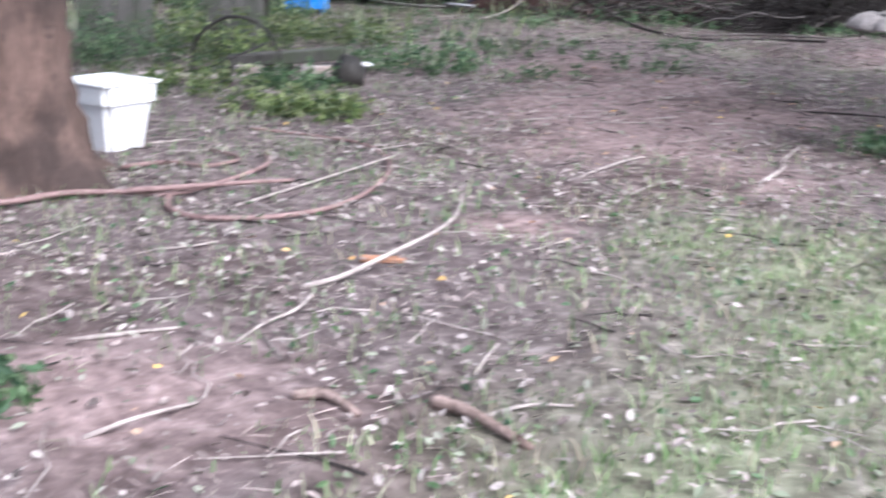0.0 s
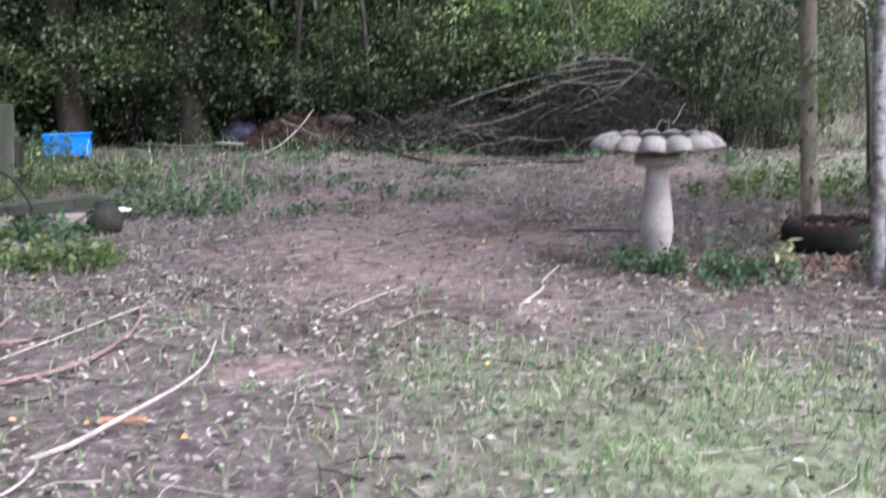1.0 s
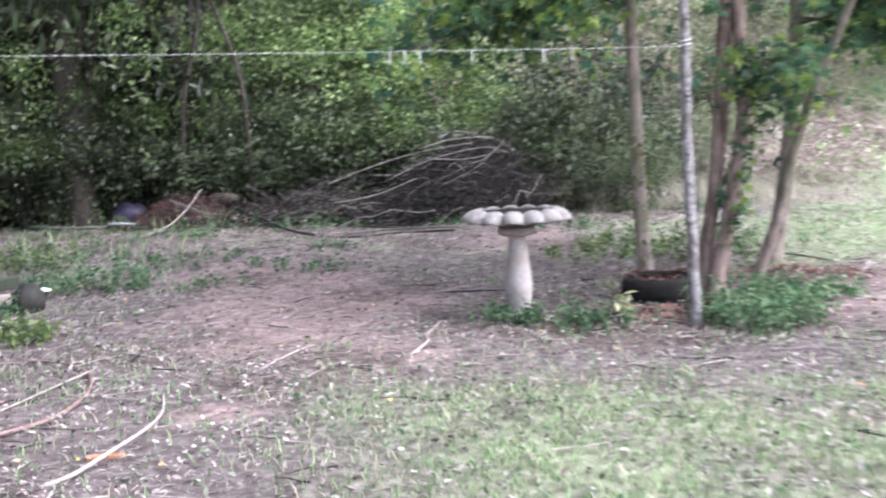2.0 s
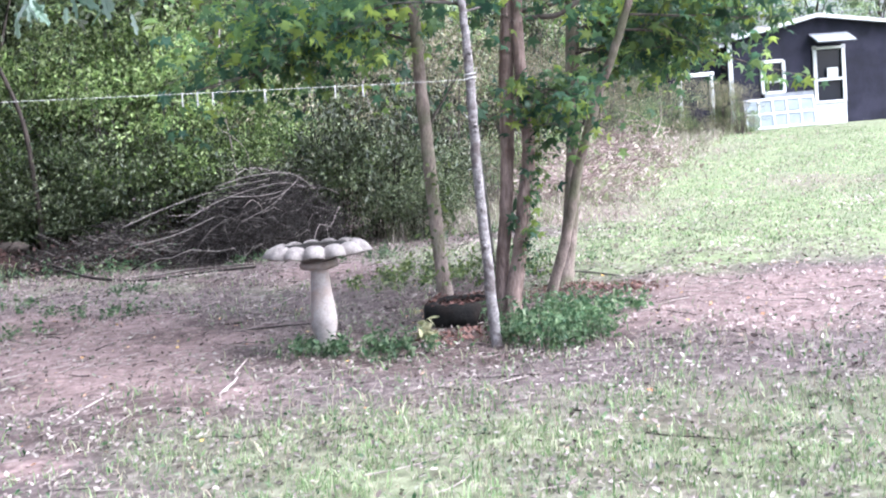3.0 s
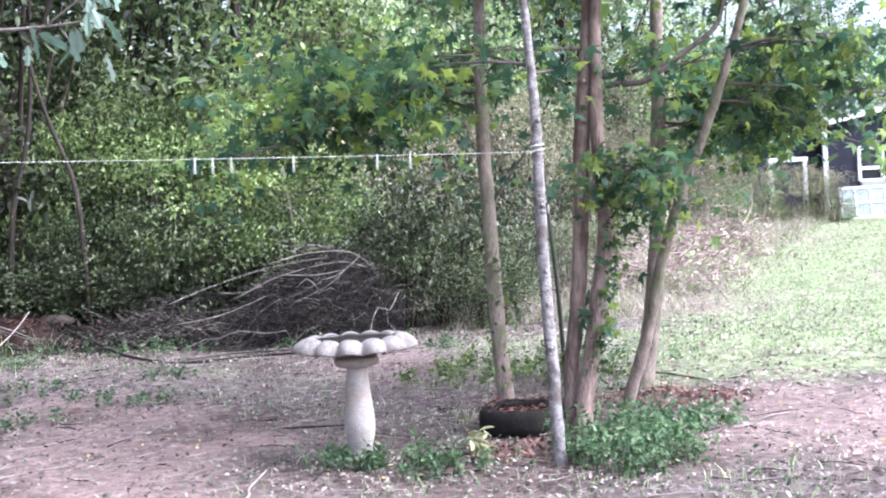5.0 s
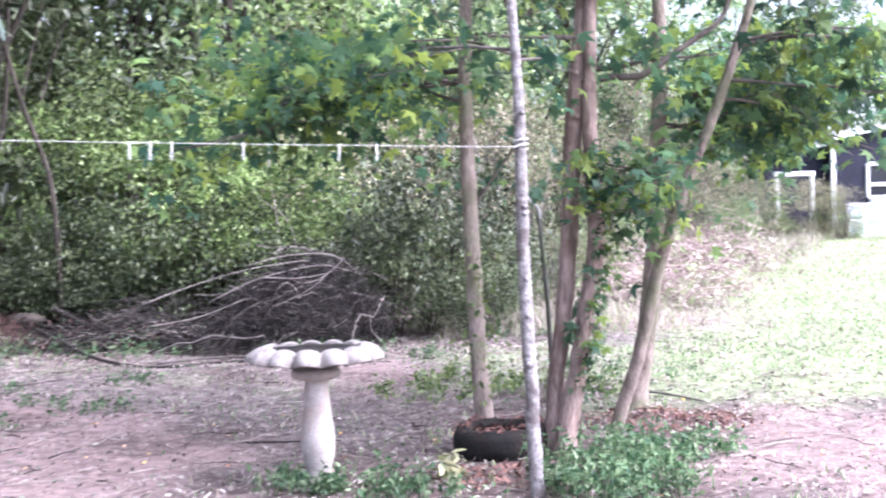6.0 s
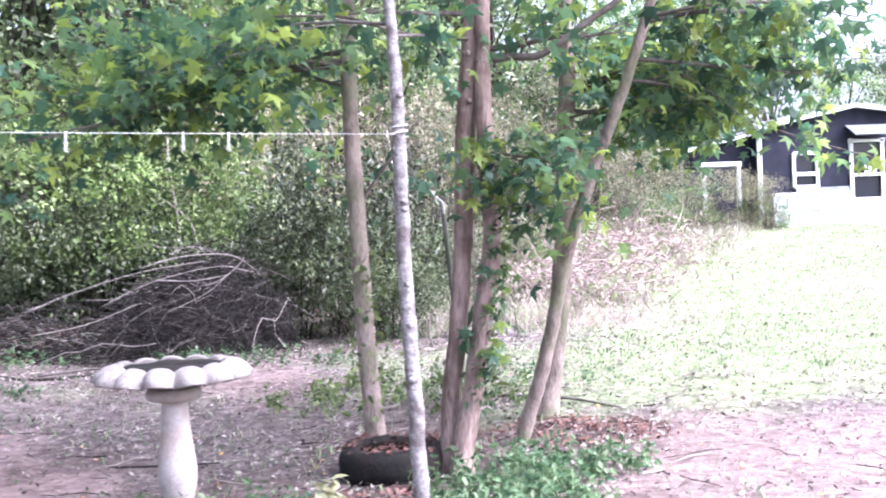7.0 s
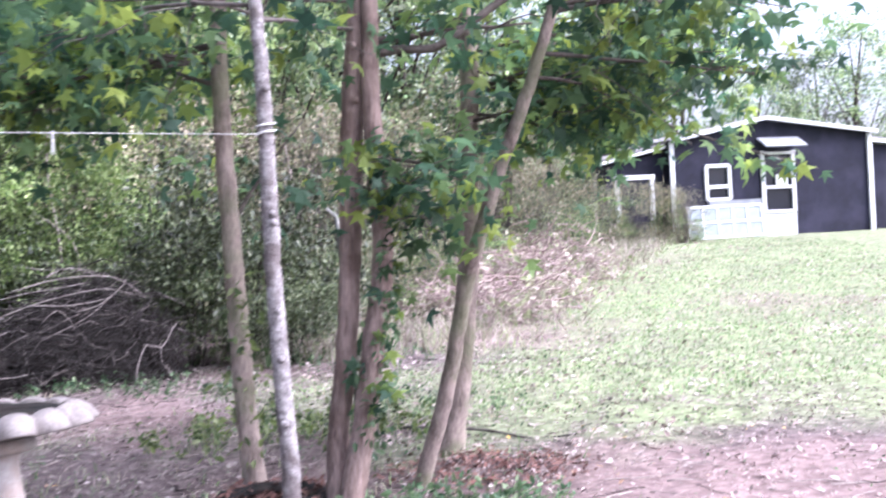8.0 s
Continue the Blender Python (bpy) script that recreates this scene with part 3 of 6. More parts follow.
def grove():
    rng = np.random.default_rng(11)
    back = [(1.09, 6.05, -0.05), (1.07, 6.05, 0.25), (1.05, 6.05, 0.55), (1.04, 6.05, 0.97), (1.03, 6.05, 1.27), (1.02, 6.05, 1.72), (1.02, 6.05, 2.2), (1.05, 6.1, 3.2), (1.0, 6.2, 4.6), (1.0, 6.2, 6.2)]
    limbs = side_limbs(rng, back, 3.1, 12, 1.5, (-0.3, 0.2))
    limbs += [((1.02, 6.05, 2.15), (-1, 0.25, 0.05), 1.7, 0.013, 15), ((1.02, 6.05, 2.0), (-0.9, 0.9, 0.12), 1.5, 0.012, 14),
              ((1.0, 6.1, 2.2), (-0.6, 1, 0.1), 1.6, 0.018, 12), ((1.03, 6.05, 1.35), (0.7, 0.35, 0.75), 0.7, 0.012, 3)]
    limbs += [((1.02, 6.05, 2.12), (-1, y, z), ln, 0.011, 14) for y, z, ln in ((0.35, -0.06, 1.5), (0.1, 0.0, 1.7), (0.6, 0.05, 1.4), (-0.25, 0.08, 1.2))]
    t, o, s = yard_tree(rng, (1.09, 6.05), back, [0.062, 0.05, 0.047, 0.045, 0.04, 0.03, 0.012], M_GREY_BARK, limbs, "slim grey-barked young tree with lobed green leaves behind the tyre")
    crown(t, s, rng, L_MAPLE, 0.1)
    vines = [np.array((1.05 + rng.normal(0, 0.06), 6.0 + rng.normal(0, 0.06), rng.uniform(0.25, 1.15))) - o for _ in range(120)]
    crown(t, vines, rng, L_BRIGHT, 0.055, OVAL, OVAL_F, "vine")

    birch = [(1.11, 4.72, -0.05), (1.10, 4.7, 0.15), (1.09, 4.7, 0.43), (1.08, 4.7, 0.79), (1.07, 4.7, 1.07), (1.07, 4.7, 1.38), (1.07, 4.7, 1.73), (1.06, 4.7, 2.06), (1.03, 4.7, 2.6), (1.0, 4.75, 3.6), (1.0, 4.8, 5.2)]
    limbs = side_limbs(rng, birch, 3.0, 10, 1.1, (0, 0.2))
    limbs += [((1.06, 4.72, 2.05), (0.7, 0.9, 0.02), 0.9, 0.01, 4), ((1.06, 4.72, 2.1), (-0.8, 0.8, 0.1), 1.0, 0.01, 7)]
    knots = [(np.array((1.075, 4.67, z)), (0.3 * math.sin(9 * z), -1, 0.2)) for z in (0.62, 1.02, 1.33, 1.36, 1.8, 0.85)]
    t, o, s = yard_tree(rng, (1.11, 4.72), birch, [0.036, 0.033, 0.031, 0.03, 0.026, 0.02, 0.01], M_PALE_BARK, limbs, "thin pale lichen-barked sapling holding the clothesline", knots=knots)
    crown(t, s, rng, L_MAPLE, 0.1)

    mid_a = [(1.37, 5.62, -0.05), (1.39, 5.6, 0.12), (1.41, 5.6, 0.41), (1.46, 5.6, 0.74), (1.50, 5.6, 1.11), (1.52, 5.6, 1.39), (1.55, 5.6, 1.81), (1.61, 5.6, 2.37), (1.66, 5.6, 3.2), (1.7, 5.6, 4.6), (1.7, 5.6, 6.4)]
    limbs = side_limbs(rng, mid_a, 2.7, 13, 1.5, (0.1, 0.1))
    limbs += [((1.58, 5.58, 2.12), (1, -0.1, 0.12), 0.9, 0.02, 5), ((1.57, 5.58, 2.3), (-0.9, -0.1, 0.0), 0.9, 0.014, 6), ((1.6, 5.6, 2.5), (0.4, 0.9, 0.2), 1.5, 0.018, 12)]
    knots = [(np.array((1.555, 5.54, z)), (0.2, -1, 0.1)) for z in (1.86, 2.1)]
    t, o, s = yard_tree(rng, (1.37, 5.62), mid_a, [0.068, 0.05, 0.047, 0.046, 0.05, 0.052, 0.04, 0.025, 0.01], M_RED_BARK, limbs, "brown-barked young tree with bare lower trunk", knots=knots, curves=[([(1.57, 5.58, 2.05), (1.75, 5.5, 2.07), (1.92, 5.48, 2.08), (2.15, 5.46, 2.23), (2.36, 5.46, 2.38), (2.44, 5.5, 2.58), (2.5, 5.5, 2.9)], 0.022, 0.012), ([(1.56, 5.56, 2.17), (1.2, 5.3, 2.16), (0.9, 5.25, 2.23), (0.45, 5.3, 2.24)], 0.011, 0.005)])
    crown(t, s, rng, L_MAPLE, 0.1)

    mid_b = [(1.42, 5.47, -0.05), (1.44, 5.5, 0.15), (1.51, 5.5, 0.47), (1.58, 5.5, 0.86), (1.63, 5.5, 1.16), (1.625, 5.5, 1.47), (1.62, 5.52, 1.86), (1.64, 5.54, 2.3), (1.7, 5.5, 3.2), (1.9, 5.4, 4.5)]
    limbs = side_limbs(rng, mid_b, 2.6, 8, 1.3, (0.4, 0))
    limbs += [((1.62, 5.48, 1.5), (0.2, -0.8, 0.1), 0.45, 0.01, 9), ((1.62, 5.48, 1.6), (0.8, -0.5, 0.1), 0.55, 0.01, 10), ((1.62, 5.48, 1.45), (-0.6, -0.6, 0.2), 0.4, 0.008, 7), ((1.62, 5.48, 1.35), (0.9, -0.2, 0.0), 0.45, 0.008, 8)]
    t, o, s = yard_tree(rng, (1.42, 5.47), mid_b, [0.072, 0.055, 0.05, 0.046, 0.045, 0.04, 0.03, 0.012], M_RED_BARK, limbs, "brown trunk wrapped in leafy vine")
    s += [np.array((np.interp(z, [0.2, 0.86, 1.16, 1.5], [1.45, 1.59, 1.64, 1.63]) + rng.normal(0.02, 0.06), 5.46 + rng.normal(0, 0.06), z)) - o for z in rng.uniform(0.5, 1.75, 80)]
    crown(t, s, rng, L_MAPLE, 0.09)
    vine = [np.array((np.interp(z, [0.2, 0.86, 1.16, 1.5], [1.45, 1.59, 1.64, 1.63]) + rng.normal(0.02, 0.045), 5.44 + rng.normal(0, 0.04), z)) - o for z in rng.uniform(0.35, 1.6, 260)]
    crown(t, vine, rng, L_WEED, 0.045, OVAL, OVAL_F, "vine")

    right = [(2.25, 7.0, -0.05), (2.29, 7.0, 0.12), (2.36, 7.0, 0.5), (2.43, 7.0, 1.04), (2.46, 7.0, 1.57), (2.50, 7.0, 2.11), (2.51, 7.0, 2.64), (2.55, 7.0, 3.6), (2.6, 7.0, 5.0), (2.6, 7.0, 6.6)]
    limbs = side_limbs(rng, right, 2.8, 11, 1.5, (0.1, 0.0))
    limbs += [((2.5, 7.0, 2.05), (1, 0.0, 0.2), 1.4, 0.012, 14), ((2.5, 7.0, 2.3), (1, -0.3, 0.15), 1.6, 0.012, 14), ((2.5, 7.0, 2.3), (1, 0.5, 0.15), 1.6, 0.012, 14), ((2.5, 6.95, 1.9), (0.5, -0.6, 0.15), 1.0, 0.012, 10)]
    limbs += [((2.5, 6.98, 2.1), (1, y, z), ln, 0.011, 15) for y, z, ln in ((-0.35, 0.02, 0.9), (-0.1, 0.06, 1.1), (-0.6, 0.16, 1.1), (0.25, 0.15, 1.2))]
    limbs += [((2.5, 6.98, 1.95), (1, y, -0.08), ln, 0.010, 13) for y, ln in ((-0.4, 0.8), (-0.1, 0.7))]
    t, o, s = yard_tree(rng, (2.25, 7.0), right, [0.10, 0.068, 0.062, 0.058, 0.055, 0.045, 0.03, 0.012], M_GREY_BARK, limbs, "grey-brown young tree with spreading leafy limbs", curves=[(SPRAY, 0.009, 0.003)])
    s += [smooth_line(SPRAY, 12)[rng.integers(14, 37)] - o + rng.normal(0, 0.07, 3) for _ in range(46)]
    crown(t, s, rng, L_MAPLE, 0.1)

    lean = [(1.88, 6.18, -0.05), (1.915, 6.14, 0.1), (1.985, 6.05, 0.38), (2.05, 5.96, 0.70), (2.105, 5.9, 1.0), (2.155, 5.8, 1.23), (2.23, 5.7, 1.52), (2.34, 5.58, 1.85), (2.44, 5.5, 2.17), (2.62, 5.4, 2.8), (2.9, 5.3, 3.8), (3.1, 5.2, 5.0)]
    limbs = side_limbs(rng, lean, 2.2, 6, 1.1, (0.4, 0.2))
    limbs += [((2.4, 5.52, 2.05), (1, 0.3, 0.2), 1.2, 0.012, 10), ((2.36, 5.56, 1.95), (0.9, 0.7, 0.12), 1.0, 0.011, 10), ((2.44, 5.5, 2.25), (1, -0.1, 0.2), 1.2, 0.012, 9)]
    t, o, s = yard_tree(rng, (1.88, 6.18), lean, [0.045, 0.04, 0.038, 0.036, 0.033, 0.03, 0.026, 0.02, 0.01], M_GREY_BARK, limbs, "slender leaning grey sapling crossing a thicker trunk")
    crown(t, s, rng, L_MAPLE, 0.1)


grove()


def big_tree():
    rng = np.random.default_rng(5)
    at = (-3.68, 3.02)
    z0 = float(ground_z(*at))
    t = thing("large_tree", (*at, z0), "large reddish-barked tree with a flared root base", "tree")
    h = Heap()
    n, sides = 30, 36
    zs = np.concatenate([np.linspace(-0.1, 0.8, 16), np.linspace(0.95, 7.5, 14)])
    a = np.linspace(0, 2 * np.pi, sides, endpoint=False)
    rows = []
    for z in zs:
        flare = 0.24 * math.exp(-max(z, -0.05) * 5.5)
        r = (0.29 - 0.018 * max(z, 0)) + flare * (0.55 + 0.45 * np.cos(a * 5 + 0.6)) + 0.018 * np.cos(a * 9 + 3 * z) + 0.012 * rng.standard_normal(sides)
        rows.append(np.stack([r * np.cos(a), r * np.sin(a), np.full(sides, z)], -1))
    v = np.concatenate(rows)
    f = [(i * sides + j, i * sides + (j + 1) % sides, (i + 1) * sides + (j + 1) % sides, (i + 1) * sides + j) for i in range(n - 1) for j in range(sides)]
    h.add(v, f)
    put("trunk", h.mesh("trunk", M_OLD_BARK, True), t)
    # unseen crown overhead, made wide and dense to shade the yard's left
    h, spots = Heap(), []
    for k in range(46):
        z = rng.uniform(3.3, 7.2)
        b = rng.uniform(0, 2 * np.pi)
        limb_with_twigs(rng, (0, 0, z), (math.cos(b), math.sin(b), 0.4), rng.uniform(1.8, 4.8), 0.06, h, spots, 0.1, 14, 0.05, 0.5)
    # a low limb that reaches over the yard
    pts = smooth_line([(0, 0, 3.3), (0.8, 0.1, 3.3), (1.5, -0.15, 2.9), (2.0, -0.3, 2.45)], 5)
    h.add(*tube(pts, [0.05, 0.025, 0.011], 6))
    put("branches", h.mesh("branches", M_DARK_BARK, True), t)
    crown(t, spots, rng, L_WOOD, 0.13, LOBED, LOBED_F)


big_tree()


def hanging_sprig():
    """A sprig of pale lobed leaves on the tip of a low limb."""
    rng = np.random.default_rng(8)
    c = np.array((-1.2, 2.6, 1.97))
    t = thing("oak_sprig", c, "pale lobed oak leaves on a hanging twig", "branch")
    h = Heap()
    h.add(*tube(smooth_line([(-0.48, 0.12, 0.48), (-0.3, 0.05, 0.2), (0, 0, 0.03), (0.22, 0.02, 0.02), (0.42, 0, 0.04)], 6), [0.011, 0.003], 5))
    h.add(*tube(smooth_line([(0.24, 0.02, 0.02), (0.34, 0, 0.09), (0.42, 0, 0.15)], 5), [0.004, 0.002], 5))
    put("twig", h.mesh("twig", M_TWIG, True), t)
    spots = []
    for q, count in (((0.06, 0, -0.02), 9), ((0.38, 0, 0.0), 6), ((0.41, 0, 0.14), 4), ((0.0, 0, 0.1), 5), ((-0.22, 0.03, 0.1), 7), ((0.2, 0.02, 0.02), 3)):
        spots += [np.array(q) + rng.normal(0, 0.032, 3) for _ in range(count)]
    crown(t, spots, rng, L_PALE, 0.105, LOBED * np.array((0.8, 1, 1)), LOBED_F, "leaves", 1.1)


hanging_sprig()


# ---- clothesline ----
def clothesline():
    a, b = np.array((1.05, 4.665, 1.64)), np.array((-3.45, 3.02, 1.68))
    t = thing("clothesline", a, "white cord clothesline tied between two trunks", "clothesline")
    s = np.linspace(0, 1, 40)
    p = a[None] + (b - a)[None] * s[:, None]
    p[:, 2] -= 0.012 * 4 * s * (1 - s)
    h = Heap()
    h.add(*tube(p - a, [0.0013, 0.0013], 6))
    put("cord", h.mesh("cord", M_LINE, True), t)
    h = Heap()
    ring = [(0.035 * math.cos(q) + 0.02, 0.035 * math.sin(q) + 0.035, 0.004 * q - 0.01) for q in np.linspace(0, 12.5, 40)]
    h.add(*tube(np.array(ring), [0.004, 0.004], 5))
    put("knot", h.mesh("knot", M_LINE, True), t)
    for f in (0.15, 0.187, 0.276, 0.338, 0.356, 0.373):
        c = a + (b - a) * f
        c[2] -= 0.05 * f * (1 - f)
        bm = box((0.0035, 0.008, 0.074), (0.002, 0, -0.03), None, 0.001)
        box((0.0035, 0.008, 0.074), (-0.003, 0, -0.03), Euler((0, 0.06, 0)).to_matrix(), 0.001, bm)
        o = part("peg", bm, M_LINE, t)
        o.location = c - a


clothesline()


# ---- tyre and plants round the grove ----
def tyre():
    at = (1.12, 5.72)
    z0 = float(ground_z(*at))
    t = thing("tyre", (*at, z0), "old black car tyre lying flat with red-brown litter inside", "tyre")
    prof = [(0.20, 0.02), (0.24, 0.0), (0.30, 0.0), (0.325, 0.03), (0.335, 0.07), (0.335, 0.13), (0.325, 0.17), (0.30, 0.2), (0.24, 0.205), (0.20, 0.185), (0.195, 0.16), (0.26, 0.14), (0.28, 0.1), (0.26, 0.05)]
    prof = [(q[0] * 0.83, q[1] * 0.8) for q in prof]
    v, f = lathe(prof + [prof[0]], 64, lambda i, a: (1 + (0.008 if 3 <= i <= 6 and int(a * 64 / math.pi) % 2 else 0), 0))
    f = f[:-2]
    v = [tuple(Vector(q) + Vector((noise.noise(Vector(q) * 7), noise.noise(Vector(q) * 7 + Vector((9, 0, 0))), 1.2 * noise.noise(Vector(q) * 6 + Vector((0, 9, 0))))) * 0.014) for q in v]
    put("carcass", arrays("carcass", v, f, M_RUBBER, True), t)
    rng = np.random.default_rng(2)
    r, a = 0.18 * np.sqrt(rng.uniform(0, 1, 260)), rng.uniform(0, 6.28, 260)
    v, f = scatter(np.stack([r * np.cos(a), r * np.sin(a), 0.10 + rng.uniform(0, 0.05, 260)], -1), rng.uniform(0.02, 0.05, 260), OVAL, OVAL_F, rng, flat=True)
    tagged(put("filling", arrays("filling", v, f, L_CHIP), t), kind="stuff")
    a, r = rng.uniform(0, 6.28, 150), rng.uniform(0.17, 0.27, 150)
    v, f = scatter(np.stack([r * np.cos(a), r * np.sin(a), 0.172 - 0.9 * (r - 0.22) ** 2 * 8 + rng.uniform(-0.006, 0.008, 150)], -1), rng.uniform(0.02, 0.05, 150), OVAL, OVAL_F, rng, flat=True)
    tagged(put("fallen_leaves", arrays("fallen_leaves", v, f, L_CHIP), t, "red-brown leaves caught on the rim"), kind="stuff")


tyre()


def weed_patch(name, centre, radius, count, height, size, mat, label, seed, wide=1.2):
    rng = np.random.default_rng(seed)
    t = thing(name, (centre[0], centre[1], float(ground_z(*centre))), label, "weeds", kind="stuff")
    h, spots = Heap(), []
    for _ in range(count):
        r, a = radius * math.sqrt(rng.uniform(0, 1)), rng.uniform(0, 6.28)
        x, y = r * math.cos(a) * wide, r * math.sin(a) / wide
        z = float(ground_z(centre[0] + x, centre[1] + y)) - t.location.z
        top = np.array((x + rng.normal(0, 0.04), y + rng.normal(0, 0.04), z + height * rng.uniform(0.4, 1.1)))
        h.add(*tube(np.array([(x, y, z - 0.01), (np.array((x, y, z)) + top) / 2 + rng.normal(0, 0.01, 3), top]), [0.003, 0.0015], 4))
        for k in range(11):
            s = rng.uniform(0.2, 1.05)
            spots.append(np.array((x, y, z)) * (1 - s) + top * s + rng.normal(0, 0.018, 3))
    put("stems", h.mesh("stems", L_WEED), t)
    crown(t, spots, rng, mat, size, OVAL, OVAL_F, "leaves", 0.1)


weed_patch("weed_patch", (1.5, 4.8), 0.44, 160, 0.2, 0.042, L_WEED, "low green broadleaf weeds below the pale sapling", 1, 0.85)
weed_patch("weed_patch", (0.38, 4.9), 0.32, 52, 0.13, 0.042, L_WEED, "low green weeds round the bird bath's foot", 2)
weed_patch("weed_patch", (0.02, 5.0), 0.2, 32, 0.13, 0.04, L_WEED, "small green weeds against the pedestal", 3)
weed_patch("weed_patch", (2.0, 5.4), 0.34, 60, 0.15, 0.045, L_WEED, "thin green weeds at the leaning sapling", 4)
weed_patch("weed_patch", (1.5, 7.9), 0.8, 85, 0.17, 0.055, L_BRIGHT, "bright green weeds behind the slim trunk", 5)
weed_patch("weed_patch", (0.8, 5.15), 0.05, 3, 0.2, 0.08, L_YELLOW, "withered plant with pale yellow leaves beside the tyre", 6)
weed_patch("weed_patch", (-3.3, 5.25), 0.36, 80, 0.13, 0.055, L_BRIGHT, "bright green weed tuft beside the scrap heap", 7)
weed_patch("weed_patch", (-2.28, 1.05), 0.14, 14, 0.06, 0.045, L_WEED, "small weed tuft on bare clay", 8)
for k, (x, y, r, h) in enumerate([(-4.3, 5.7, 0.45, 0.2), (-3.75, 6.2, 0.3, 0.16), (-4.7, 7.25, 0.5, 0.4), (-3.3, 7.6, 0.5, 0.22), (-5.4, 8.2, 0.7, 0.45), (-5.6, 6.9, 0.5, 0.4), (-4.4, 8.6, 0.6, 0.3), (-6.2, 10.4, 0.7, 0.4)]):
    weed_patch("weed_patch", (x, y), r, int(150 * r), h, 0.05, L_WEED if k % 2 else L_BRIGHT, "tall green weeds among weathered scrap boards", 60 + k)
for k, (x, y, r) in enumerate([(-1.35, 9.2, 0.25), (-2.7, 8.6, 0.5), (-4.1, 9.5, 0.7), (-2.2, 7.3, 0.3), (2.6, 8.6, 0.5), (0.9, 10.2, 0.5), (-5.2, 9.0, 0.7), (-1.6, 8.1, 0.4), (-3.4, 10.6, 0.6), (-3.0, 11.7, 0.7), (-1.7, 11.2, 0.6), (0.3, 10.7, 0.6), (-4.6, 11.9, 0.7), (-6.3, 11.0, 0.8), (2.6, 11.2, 0.7), (-4.9, 5.6, 0.5), (-4.6, 7.0, 0.4)]):
    weed_patch("weed_patch", (x, y), r, int(62 * r), 0.1, 0.04, L_WEED, "thin green weeds in leaf litter", 20 + k)


# ---- brush pile ----
M_GREY_STICK = material("grey_stick", (0.14, 0.12, 0.115), (0.34, 0.30, 0.285), 12, 0.95, 0.3)


